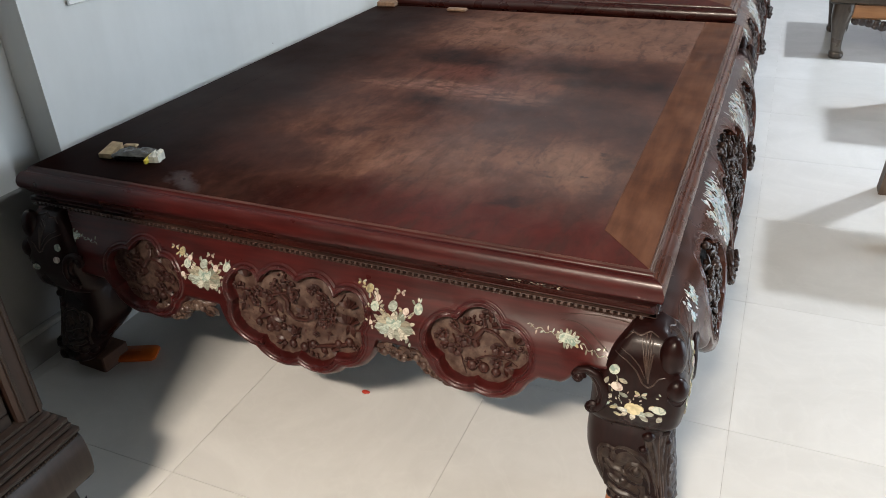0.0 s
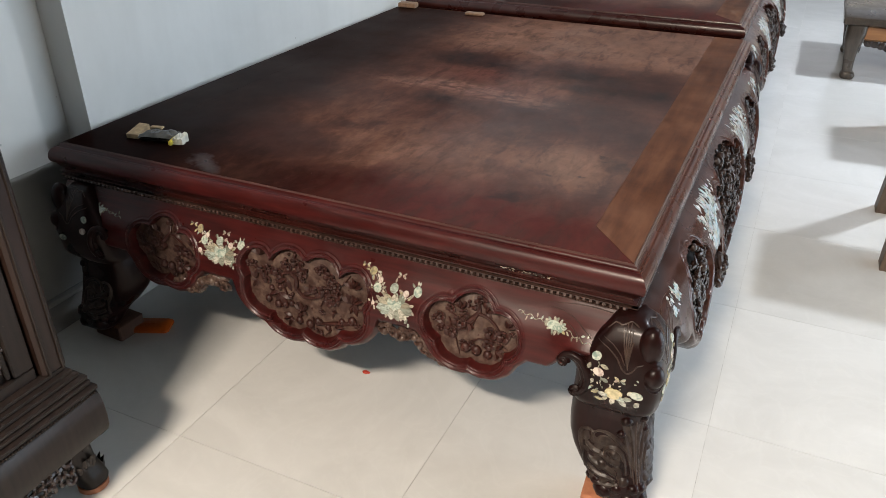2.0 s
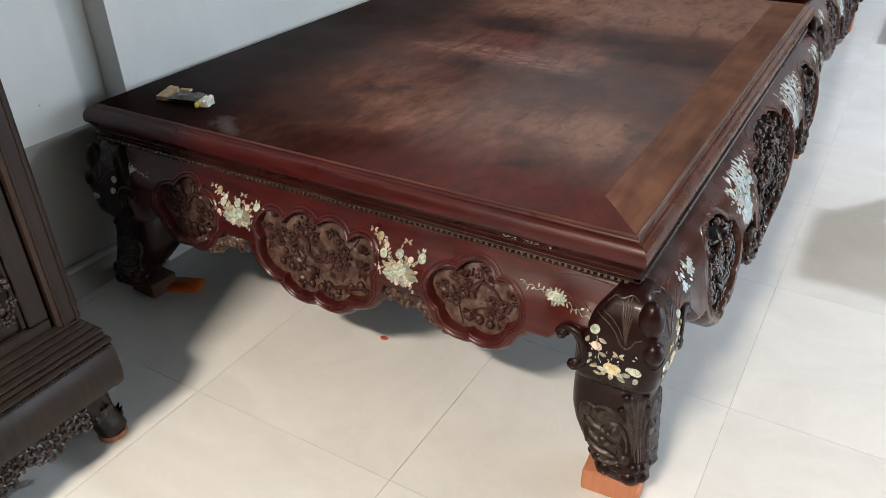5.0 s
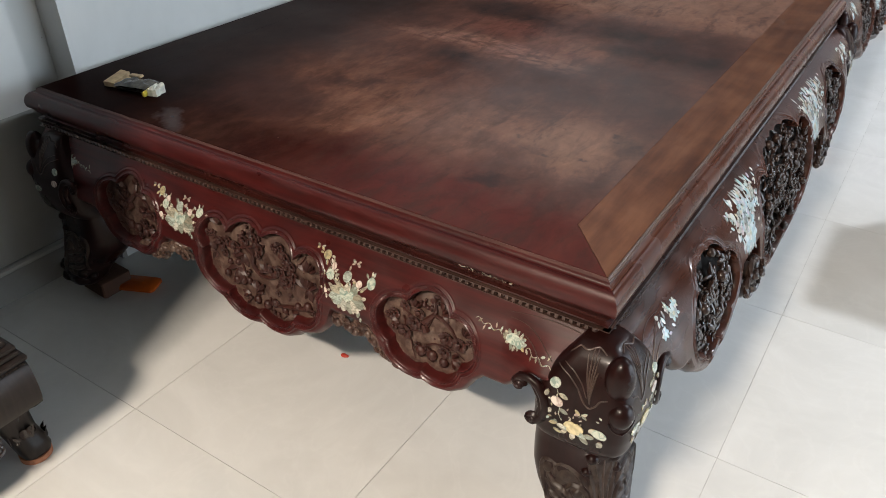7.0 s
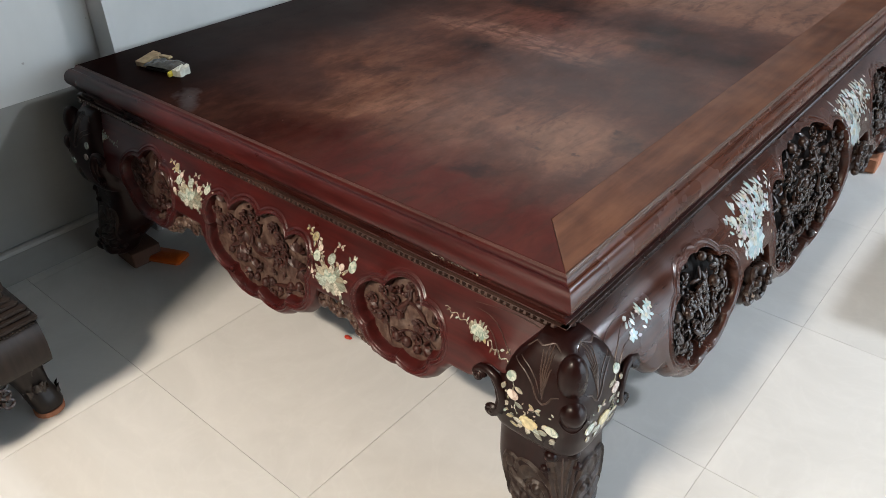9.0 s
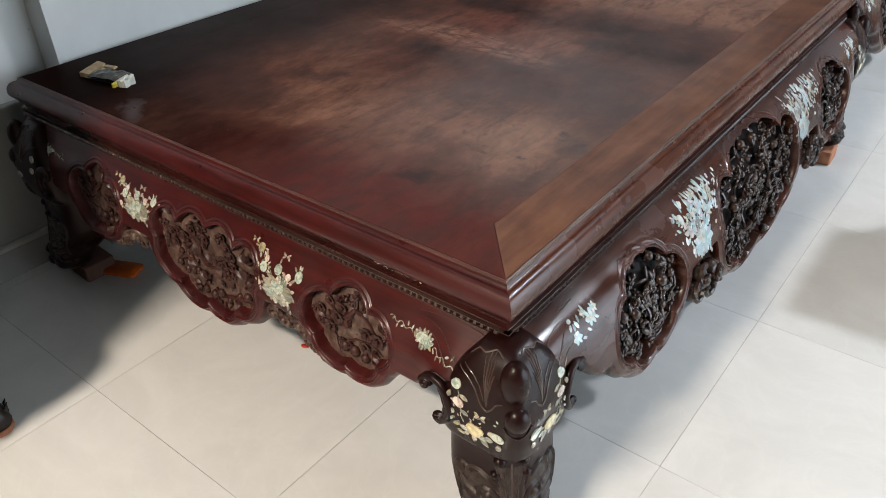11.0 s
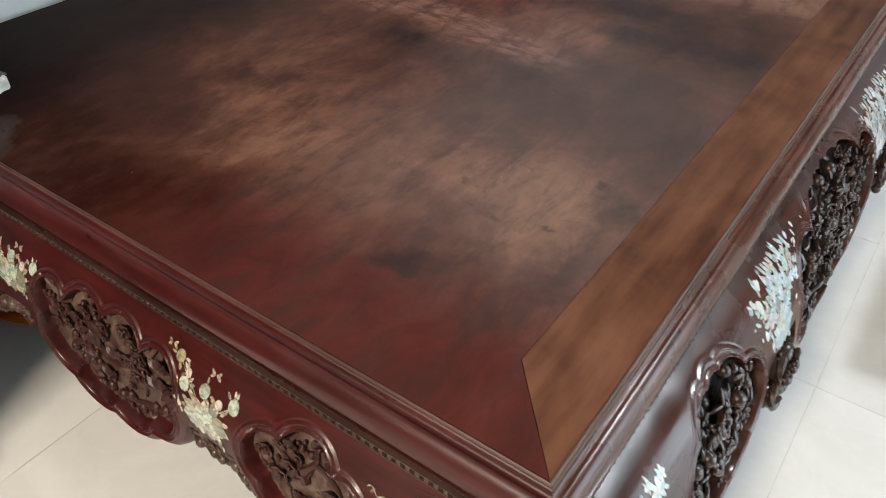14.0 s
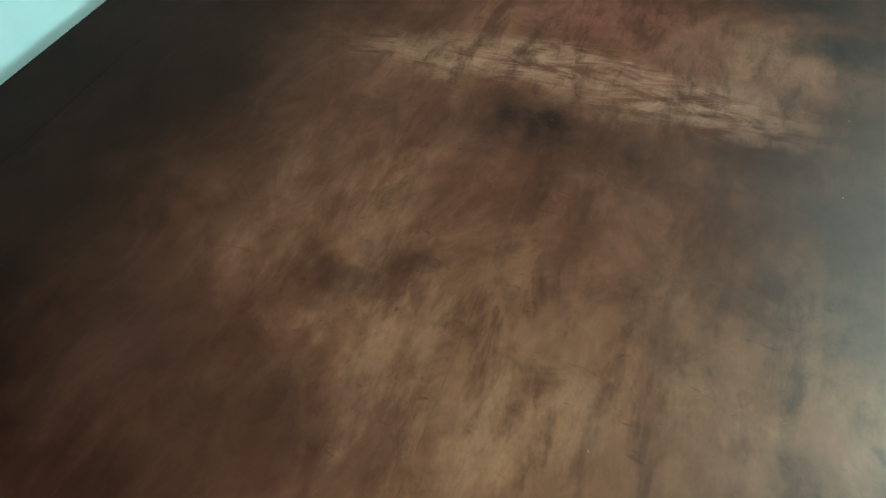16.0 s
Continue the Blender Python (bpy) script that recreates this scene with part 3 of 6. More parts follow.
FRONT_PROFILE = ((0.16, 0.26, 0.30, 0.35, 0.39, 0.415, 0.435, 0.455, 0.47, 0.485, 0.50), (0.050, 0.050, 0.047, 0.043, 0.038, 0.033, 0.024, 0.011, 0.001, -0.007, -0.014))
SIDE_PROFILE = ((0.12, 0.22, 0.30, 0.35, 0.40, 0.43, 0.46, 0.48, 0.49, 0.50), (0.085, 0.100, 0.096, 0.088, 0.075, 0.062, 0.044, 0.026, 0.010, -0.012))


def lobed(discs, u, z):
    """Signed distance to a lobed medallion, a union of discs (u, z, radius)."""
    d = np.full(np.shape(u), 9.0)
    for a, b, r in discs:
        d = np.minimum(d, np.hypot(u - a, z - b) - r)
    return d


def mirrored(centre, discs):
    out = []
    for a, b, r in discs:
        out.append((centre[0] + a, centre[1] + b, r))
        if a:
            out.append((centre[0] - a, centre[1] + b, r))
    return out


SMALL_FRONT = [(0.061, 0.004, 0.050), (0.0, 0.028, 0.053), (0.028, -0.034, 0.053), (0.0, 0.0, 0.064)]
LARGE_FRONT = [(0.134, 0.046, 0.044), (0.045, 0.041, 0.061), (0.0, 0.0, 0.088), (0.104, -0.010, 0.066), (0.042, -0.050, 0.061)]
SMALL_SIDE = [(0.080, 0.000, 0.066), (0.034, 0.042, 0.057), (0.0, 0.044, 0.058), (0.034, -0.042, 0.060), (0.0, 0.0, 0.08)]
LARGE_SIDE = [(0.205, 0.060, 0.058), (0.095, 0.048, 0.094), (0.045, 0.048, 0.098), (0.0, 0.048, 0.099), (0.165, -0.010, 0.098), (0.075, -0.060, 0.095), (0.0, 0.0, 0.12)]


class Apron:
    """A curved, scalloped rail of the daybed: u runs along it, z up, and it swells outwards."""

    def __init__(self, origin, along, out, length, profile, medallions, depth, low, waist):
        self.o, self.a, self.n = (np.array(v, float) for v in (origin, along, out))
        self.length, self.medallions, self.depth, self.low, self.waist = length, medallions, depth, low, waist
        z = np.linspace(profile[0][0], profile[0][-1], 200)
        d = np.interp(z, *profile)
        if profile[0][-1] < 1:
            k = np.exp(-np.linspace(-2, 2, 21) ** 2)
            d = np.convolve(np.pad(d, 10, "reflect", reflect_type="odd"), k / k.sum(), "valid")
        self.profile = (z, d)

    def swell(self, z, u=None):
        d = np.interp(z, *self.profile)
        if self.waist and u is not None:
            # the ends flare out to lie flush with the legs
            k = np.clip((0.19 - np.minimum(u, self.length - u)) / 0.10, 0, 1)
            d = d + k * k * (3 - 2 * k) * (leg_outer(z) - d - 0.0035) * np.clip((0.502 - z) / 0.075, 0, 1)
        return d

    def distance(self, u, z):
        d = np.full(np.shape(u), 9.0)
        for m in self.medallions:
            d = np.minimum(d, lobed(m, u, z))
        return d

    def bottom(self, u):
        """Lower edge: hangs below each medallion, rises between them and sweeps up to the legs."""
        u = np.asarray(u, float)
        z = np.full(u.shape, self.waist)
        for m in self.medallions:
            for a, b, r in m:
                reach = r + self.low
                inside = np.abs(u - a) < reach
                z = np.where(inside, np.minimum(z, b - np.sqrt(np.maximum(reach ** 2 - (u - a) ** 2, 0))), z)
        ends = np.minimum(u, self.length - u)
        k = np.clip((ends - 0.112) / 0.065, 0, 1)
        z = np.where(ends < 0.26, np.maximum(z, 0.408 - 0.062 * k * k * (3 - 2 * k) - 0.14 * np.clip((ends - 0.185) / 0.070, 0, 1)), z)
        return z

    def point(self, u, z, off=0.0):
        u, z = np.asarray(u, float), np.asarray(z, float)
        d = self.swell(z, u) + off
        return self.o + u[..., None] * self.a + d[..., None] * self.n + z[..., None] * np.array((0, 0, 1.0))

    def rail(self, step):
        nu, nv = int((self.length - 0.08) / step), int(0.36 / step)
        u = np.linspace(0.04, self.length - 0.04, nu)
        low = self.bottom(u)
        k = np.ones(5) / 5
        low = np.convolve(np.pad(low, 2, "edge"), k, "valid")
        v = np.linspace(0, 1, nv)
        z = 0.50 + (low[:, None] - 0.50) * v[None, :]
        uu = np.repeat(u[:, None], nv, 1)
        d = self.distance(uu, z)
        hole = np.clip((-d - 0.0005) / 0.0045, 0, 1)
        off = -self.depth * hole * hole * (3 - 2 * hole)
        for c, w, h in ((0.0105, 0.0015, 0.0018), (0.0014, 0.0017, 0.0024)):
            off = off + h * np.exp(-((d - c) / w) ** 2)
        off = off - 0.0026 * np.exp(-((d - 0.0060) / 0.0024) ** 2) - 0.0012 * np.exp(-((d - 0.0138) / 0.0015) ** 2)
        off = off + 0.003 * np.exp(-np.clip(d - 0.004, 0, 1) / 0.016) * (d > 0.004)
        lip = (z - low[:, None])
        off = off - 0.022 * np.clip(1 - lip / 0.022, 0, 1) ** 2.0
        off = off + 0.0014 * np.sin(uu * 170.0 + 60 * z) * np.clip(1 - lip / 0.030, 0, 1) * np.clip((d - 0.016) / 0.01, 0, 1) * (z < 0.33)
        b = Buf()
        front = self.point(uu, z, off)
        right = np.cross(self.a, (0, 0, 1.0)) @ self.n > 0
        b.grid(front.reshape(-1, 3), nu, nv, not right)
        back = self.o + uu[..., None] * self.a - 0.035 * self.n + z[..., None] * np.array((0, 0, 1.0))
        few = back[:, [0, nv // 2, nv - 1]]
        b.grid(few.reshape(-1, 3), nu, 3, right)
        under = np.stack([front[:, -1], few[:, -1]], 1)
        b.grid(under.reshape(-1, 3), nu, 2, not right)
        return b

    # -- carved sprays inside a medallion
    def flower(self, b, u, z, off, size, rng):
        n = self.n + np.array((0, 0, 0.12))
        turn = rng.uniform(0, 6.28)
        for i in range(5):
            a = turn + i * 1.2566
            d = math.cos(a) * self.a + math.sin(a) * np.array((0, 0, 1.0))
            c = self.point(u, z, off) + d * size * 0.62 + self.n * size * 0.1
            b.ball(c, (size * 0.5, size * 0.42, size * 0.22), basis(n - 0.5 * d, d), True)
        b.ball(self.point(u, z, off + size * 0.25), (size * 0.32,) * 3)

    def spray(self, b, medallion, off, rng, count, size, relief):
        """Branches, leaves, blossoms and berries that fill a medallion."""
        us, zs = [m[0] for m in medallion], [m[1] for m in medallion]
        rs = [m[2] for m in medallion]
        lo = (min(a - r for a, r in zip(us, rs)), min(a - r for a, r in zip(zs, rs)))
        hi = (max(a + r for a, r in zip(us, rs)), max(a + r for a, r in zip(zs, rs)))

        def spot(margin):
            for _ in range(60):
                u, z = rng.uniform(lo[0], hi[0]), rng.uniform(lo[1], hi[1])
                if lobed(medallion, u, z) < -margin:
                    return u, z
            return (lo[0] + hi[0]) / 2, (lo[1] + hi[1]) / 2

        for _ in range(max(3, count // 6)):
            u, z = spot(0.02)
            a, bend, pts = rng.uniform(0, 6.28), rng.uniform(-9, 9), []
            for _ in range(12):
                pts.append(self.point(u, z, off + relief * (0.25 + 0.35 * rng.random())))
                u, z, a = u + 0.009 * math.cos(a), z + 0.009 * math.sin(a), a + bend * 0.03
                if lobed(medallion, u, z) > -0.008:
                    break
            if len(pts) > 3:
                b.tube(pts, (size * 0.26, size * 0.12), 5)
        for i in range(count):
            u, z = spot(size * 0.9)
            k = rng.random()
            lift = off + relief * rng.uniform(0.15, 0.8)
            if k < 0.50:
                self.flower(b, u, z, lift, size * rng.uniform(0.7, 1.1), rng)
            elif k < 0.86:
                for _ in range(4):
                    s = size * rng.uniform(0.38, 0.55)
                    b.ball(self.point(u + rng.uniform(-1, 1) * size, z + rng.uniform(-1, 1) * size * 0.8, lift + rng.uniform(0, 0.3) * size), (s, s, s))
            else:
                for _ in range(4):
                    a = rng.uniform(0, 6.28)
                    d = math.cos(a) * self.a + math.sin(a) * np.array((0, 0, 1.0))
                    b.leaf(self.point(u, z, lift), self.n, d, size * rng.uniform(1.2, 2.0), size * rng.uniform(0.7, 1.0), rng.uniform(0.1, 0.5))

    def thicket(self, b, medallion, off, rng, big):
        """Deep undercut carving: thick looping branches, round fruit, blossoms and leaves in layers."""
        us, zs, rs = ([m[k] for m in medallion] for k in range(3))
        lo = (min(a - r for a, r in zip(us, rs)), min(a - r for a, r in zip(zs, rs)))
        hi = (max(a + r for a, r in zip(us, rs)), max(a + r for a, r in zip(zs, rs)))

        def spot(margin):
            for _ in range(80):
                u, z = rng.uniform(lo[0], hi[0]), rng.uniform(lo[1], hi[1])
                if lobed(medallion, u, z) < -margin:
                    return u, z
            return (lo[0] + hi[0]) / 2, (lo[1] + hi[1]) / 2

        for _ in range(26 if big else 13):
            u, z = spot(0.022)
            a, bend, pts, h = rng.uniform(0, 6.28), rng.choice((-1, 1)) * rng.uniform(4, 14), [], rng.uniform(0.004, 0.026)
            for k in range(18):
                pts.append(self.point(u, z, off + h + 0.006 * math.sin(k * 0.5)))
                u, z, a = u + 0.0062 * math.cos(a), z + 0.0062 * math.sin(a), a + bend * 0.022
                if lobed(medallion, u, z) > -0.010:
                    break
            if len(pts) > 4:
                b.tube(pts, (0.0046, 0.0036, 0.0020), 6)
        for _ in range(235 if big else 120):
            u, z = spot(0.013)
            k, lift = rng.random(), off + rng.uniform(0.004, 0.030)
            if k < 0.34:
                self.flower(b, u, z, lift, rng.uniform(0.0085, 0.0150), rng)
            elif k < 0.60:
                r = rng.uniform(0.0075, 0.0135)
                b.ball(self.point(u, z, lift), (r, r, r))
            elif k < 0.80:
                for _ in range(6):
                    q = rng.uniform(0.0036, 0.0056)
                    b.ball(self.point(u + rng.uniform(-0.012, 0.012), z + rng.uniform(-0.010, 0.010), lift + rng.uniform(0, 0.004)), (q, q, q), None, True)
            else:
                for _ in range(4):
                    a, q = rng.uniform(0, 6.28), rng.uniform(0.009, 0.014)
                    d = math.cos(a) * self.a + math.sin(a) * np.array((0, 0, 1.0))
                    b.ball(self.point(u, z, lift) + 0.9 * q * d, (q, 0.45 * q, 0.22 * q), basis(self.n + 0.5 * d, d))

    def bloom(self, b, u, z, off, size, rng):
        """An open five-petalled blossom with a round eye, each petal cupped."""
        turn = rng.uniform(0, 6.28)
        up = np.array((0, 0, 1.0))
        for i in range(5):
            a = turn + i * 1.2566
            d = math.cos(a) * self.a + math.sin(a) * up
            c = self.point(u, z, off) + d * size * 0.66
            b.ball(c, (size * 0.50, size * 0.54, size * 0.17), basis(self.n - 0.55 * d, d))
        b.ball(self.point(u, z, off + size * 0.16), (size * 0.24,) * 3)

    def twig(self, b, knots, cu, cz, hu, hz, off, radii):
        k = np.array(knots, float)
        s = np.linspace(0, 1, len(k))
        q = np.linspace(0, 1, 6 * len(k))
        u, z = np.interp(q, s, k[:, 0]), np.interp(q, s, k[:, 1])
        ker = np.exp(-np.linspace(-2, 2, 7) ** 2)
        u, z = (np.convolve(np.pad(v, 3, "reflect", reflect_type="odd"), ker / ker.sum(), "valid") for v in (u, z))
        b.tube([self.point(cu + hu * a, cz + hz * c, off + 0.0015) for a, c in zip(u, z)], tuple(0.8 * r for r in radii), 7)

    def bouquet(self, b, medallion, off, rng, big, way=1):
        """Shallow relief: a winding branch, blossoms, leaf sprays and fruit at the foot."""
        cu = np.mean([m[0] for m in medallion])
        lo = min(m[1] - m[2] for m in medallion)
        hi = max(m[1] + m[2] for m in medallion)
        cz, hz = (lo + hi) / 2, (hi - lo) / 2
        hu = way * max(abs(m[0] - cu) + m[2] for m in medallion)
        up = np.array((0, 0, 1.0))

        def spray(u, z, angles, length):
            for a in angles:
                t = radians(a) if way > 0 else math.pi - radians(a)
                b.leaf(self.point(cu + hu * u, cz + hz * z, off + 0.001), self.n, math.cos(t) * self.a + math.sin(t) * up, length * rng.uniform(0.85, 1.15), length * 0.46, 0.12, 0.24)

        def fruit(u, z, r):
            b.ball(self.point(cu + hu * u, cz + hz * z, off + r * 0.15), (r * 0.95, r * 0.8, r))
            b.ball(self.point(cu + hu * u, cz + hz * z, off + r * 0.92), (r * 0.20,) * 3, None, True)

        if big:
            self.twig(b, ((-0.24, 0.46), (-0.14, 0.36), (-0.16, 0.14), (-0.05, -0.04), (0.12, -0.02), (0.26, 0.10)), cu, cz, hu, hz, off, (0.008, 0.0075, 0.006, 0.004))
            self.twig(b, ((-0.70, 0.30), (-0.45, 0.36), (-0.20, 0.50), (0.02, 0.62)), cu, cz, hu, hz, off, (0.003, 0.005, 0.004))
            self.twig(b, ((0.15, -0.66), (0.35, -0.55), (0.60, -0.44), (0.78, -0.34)), cu, cz, hu, hz, off, (0.004, 0.006, 0.007, 0.004))
            self.twig(b, ((-0.50, 0.20), (-0.34, 0.05), (-0.30, -0.15), (-0.42, -0.30)), cu, cz, hu, hz, off, (0.003, 0.004, 0.003))
            for u, z, r in ((-0.70, 0.36, 15), (-0.58, 0.46, 13), (-0.44, 0.40, 15), (-0.31, 0.60, 14), (-0.17, 0.70, 15), (-0.06, 0.55, 15), (-0.63, 0.18, 12), (0.25, 0.72, 13), (0.37, 0.58, 15), (0.47, 0.46, 13),
                            (0.18, 0.20, 14), (0.30, 0.24, 16), (0.42, 0.10, 15), (0.50, 0.26, 13), (0.36, 0.00, 12), (-0.10, -0.30, 12)):
                self.bloom(b, cu + hu * u, cz + hz * z, off + 0.0035, r * 0.00104, rng)
            for u, z, r in ((-0.56, -0.02, 8), (-0.42, 0.04, 8), (-0.62, -0.32, 10), (-0.46, -0.40, 11), (-0.35, -0.36, 11), (-0.24, -0.30, 9), (-0.12, -0.68, 11), (0.05, -0.70, 12), (0.18, -0.58, 11), (0.34, -0.66, 9), (0.56, -0.42, 10), (0.72, -0.32, 12)):
                fruit(u, z, r * 0.001)
            spray(-0.76, 0.68, (150, 110, 60), 0.030)
            spray(-0.30, 0.30, (250, 290, 210), 0.034)
            spray(-0.42, -0.08, (200, 250, 300, 340), 0.038)
            spray(-0.06, -0.44, (60, 100, 140, 230), 0.030)
            spray(0.74, 0.46, (60, 90, 120, 30, 150), 0.030)
            spray(0.74, 0.10, (30, 60, 90, 120, 150, 250, 290), 0.034)
            spray(0.10, 0.10, (100, 140, 190), 0.026)
            spray(-0.24, -0.62, (170, 210, 250), 0.028)
            spray(0.45, -0.62, (330, 20, 60), 0.026)
            spray(-0.82, 0.10, (80, 120, 250), 0.026)
        else:
            self.twig(b, ((-0.04, 0.00), (-0.10, 0.18), (0.02, 0.38), (0.10, 0.52), (0.05, 0.70)), cu, cz, hu, hz, off, (0.010, 0.009, 0.006, 0.004))
            self.twig(b, ((0.06, 0.46), (0.25, 0.44), (0.44, 0.30), (0.56, 0.12)), cu, cz, hu, hz, off, (0.005, 0.005, 0.003))
            self.twig(b, ((-0.10, 0.18), (-0.32, 0.22), (-0.55, 0.36)), cu, cz, hu, hz, off, (0.004, 0.003))
            for u, z, r in ((0.10, 0.74, 15), (-0.29, 0.14, 15), (-0.46, -0.18, 15), (0.38, 0.06, 15), (0.64, 0.04, 15), (-0.50, 0.44, 11), (-0.70, 0.18, 12), (0.36, -0.30, 13), (-0.20, 0.40, 11)):
                self.bloom(b, cu + hu * u, cz + hz * z, off + 0.0035, r * 0.00104, rng)
            for u, z, r in ((-0.12, -0.55, 13), (0.11, -0.56, 13), (0.35, -0.62, 11)):
                fruit(u, z, r * 0.001)
            spray(0.50, -0.42, (330, 10, 50, 290), 0.024)
            spray(0.70, 0.26, (60, 100, 20), 0.024)
            spray(-0.60, -0.05, (160, 200, 240), 0.024)
            spray(0.22, 0.52, (20, 60, 330), 0.024)
            spray(-0.30, 0.46, (90, 130, 50), 0.022)

    def pendant(self, b, u0, u1, z, size, rng, out=0.0):
        """The scrolled fruit carving that hangs in the gap between two medallions."""
        n = int((u1 - u0) / (size * 0.75))
        for i in range(n):
            u = u0 + (u1 - u0) * (i + 0.5) / n
            dz = 0.55 * size * math.sin(i * 2.1)
            c = self.point(u, z + dz, -0.015 + out)
            b.ball(c, (size * 0.62, size * 0.55, size * 0.5), basis(self.n, self.a))
            b.ball(self.point(u + 0.2 * size, z + dz - 0.1 * size, 0.3 * size - 0.012 + out), (size * 0.24,) * 3)
            spiral = []
            for k in range(15):
                a, r = k * 0.5 + i, size * (0.62 - 0.036 * k)
                spiral.append(self.point(u + r * math.cos(a), z + dz + r * math.sin(a), 0.012 * k / 15 - 0.012 + out + size * 0.3))
            b.tube(spiral, (size * 0.16, size * 0.10), 5)
            for _ in range(3):
                b.ball(self.point(u + rng.uniform(-0.5, 0.5) * size, z + dz + rng.uniform(-0.5, 0.1) * size, out + rng.uniform(-0.1, 0.3) * size), (size * rng.uniform(0.14, 0.26),) * 3)

    def garland(self, b, u0, u1, rng, way):
        """A slim hanging band of curled leaves and berries along the lower edge of the rail."""
        up = np.array((0, 0, 1.0))
        n = 11
        for i in range(n):
            q = (i + 0.5) / n
            u = u0 + (u1 - u0) * q
            z = max(float(self.bottom(np.array([u]))[0]), 0.312) - 0.011 + 0.005 * math.sin(i * 1.7)
            for k in range(3):
                a = rng.uniform(0.9, 2.2) + 0.5 * k * way
                d = math.cos(a) * self.a - math.sin(a) * up
                r = rng.uniform(0.014, 0.022)
                b.ball(self.point(u, z + 0.008, -0.014) + 0.6 * r * d, (r, 0.52 * r, 0.30 * r), basis(self.n + 0.4 * d, d))
            curl = [self.point(u + 0.015 * (1 - k / 16) * math.cos(0.55 * k + i), z + 0.015 * (1 - k / 16) * math.sin(0.55 * k + i), -0.010 + 0.0004 * k) for k in range(14)]
            b.tube(curl, (0.0046, 0.0036, 0.0024), 6)
            if i % 3 != 1:
                r = rng.uniform(0.0075, 0.0110)
                b.ball(self.point(u + 0.006 * way, z - 0.004, -0.008), (r, r, r))

    # -- flush shell inlay
    def petal(self, b, u, z, ru, rz, turn, lift=0.0012, pointed=False):
        ang = np.linspace(0, 2 * math.pi, 13)[:-1]
        x, y = ru * np.cos(ang), rz * np.sin(ang)
        if pointed:
            y = y * np.abs(np.sin(ang)) ** 0.6
        c, s = math.cos(turn), math.sin(turn)
        pu, pz = u + c * x - s * y, z + s * x + c * y
        ring = self.point(pu, pz, lift)
        mid = self.point(np.array([u]), np.array([z]), lift + 0.0006)
        side = self.point(pu, pz, -0.001)
        v = np.concatenate([ring, mid, side])
        f = [(i, (i + 1) % 12, 12) for i in range(12)] + [(i, 13 + i, 13 + (i + 1) % 12, (i + 1) % 12) for i in range(12)]
        if np.cross(self.a, (0, 0, 1.0)) @ self.n < 0:
            f = [k[::-1] for k in f]
        b.add(v, f)

    def posy(self, b, teal, pink, u, z, s, rng, lean=1.0, wide=1.0, tall=1.0):
        """A shell bouquet: one broad bloom, round buds on thin stems, leaves and two small butterflies."""
        def leaf(du, dz, r, turn, thin=0.5, lift=0.0010):
            self.petal(b, u + lean * wide * s * du, z + tall * s * dz, s * r, s * r * thin, turn, lift, True)

        for a, r, q in ((195, 0.024, 0.0175), (225, 0.022, 0.0165), (255, 0.020, 0.0170), (285, 0.021, 0.0165), (315, 0.023, 0.0165), (345, 0.025, 0.0175), (165, 0.022, 0.0160), (15, 0.021, 0.0150), (135, 0.017, 0.0150), (90, 0.015, 0.0140), (45, 0.017, 0.0150), (240, 0.010, 0.0120), (300, 0.010, 0.0120)):
            t = radians(a) + rng.uniform(-0.1, 0.1)
            leaf(1.12 * r * math.cos(t), 0.95 * r * math.sin(t), 1.22 * q, t, 0.56, 0.0012)
        for k in range(3):
            self.petal(teal, u + lean * s * (-0.010 + 0.010 * k), z + s * (0.004 - 0.003 * (k % 2)), s * 0.0130, s * 0.0078, 1.57 - 0.5 * (k - 1), 0.0019, True)
        buds = ((-0.064, 0.068, 0.0098, 0), (-0.046, 0.034, 0.0108, 1), (-0.006, 0.042, 0.0112, 0), (0.050, 0.046, 0.0112, 1), (0.024, 0.036, 0.0075, 2), (-0.042, 0.052, 0.0068, 2), (-0.054, -0.004, 0.0066, 2))
        for bu, bz, r, kind in buds:
            self.petal((b, teal, pink)[kind], u + lean * wide * s * bu, z + tall * s * bz, s * r, s * r * 0.92, rng.uniform(0, 3), 0.0014)
            for k in range(4):
                a = rng.uniform(0, 6.28)
                leaf(bu + 1.5 * r * math.cos(a), bz + 1.5 * r * math.sin(a), 0.0055, a, 0.42)
            for k in range(7):
                q = 0.30 + 0.10 * k
                self.petal(b, u + lean * wide * s * bu * q, z + tall * s * bz * q, s * 0.0040, s * 0.0008, math.atan2(bz, bu * lean), 0.0008)
        for du, dz, r, t in ((-0.040, 0.012, 0.008, 2.6), (-0.050, -0.016, 0.007, 1.8), (-0.018, -0.030, 0.008, 1.3), (0.016, -0.028, 0.009, 1.9), (0.030, -0.034, 0.008, 1.2), (0.036, -0.044, 0.006, 1.5),
                             (0.040, 0.010, 0.008, 0.4), (0.044, -0.008, 0.007, 5.6), (-0.030, 0.026, 0.007, 2.0), (0.012, 0.028, 0.006, 1.2), (0.034, 0.026, 0.006, 0.8), (-0.034, -0.022, 0.006, 2.4), (0.032, -0.018, 0.006, 0.2)):
            leaf(du, dz, r, t if lean > 0 else math.pi - t)
        for du, dz in ((-0.084, 0.078), (0.006, 0.072)):
            for k in (-1, 1):
                for j in (-1, 1):
                    leaf(du + k * 0.0055, dz + 0.0022 * j, 0.0056, 0.6 * k * j, 0.45)

    def ribbon(self, b, teal, u, z, s, rng):
        """A small shell blossom between two curling tendrils."""
        for i in range(14):
            a = 6.283 * i / 14 + rng.uniform(-0.2, 0.2)
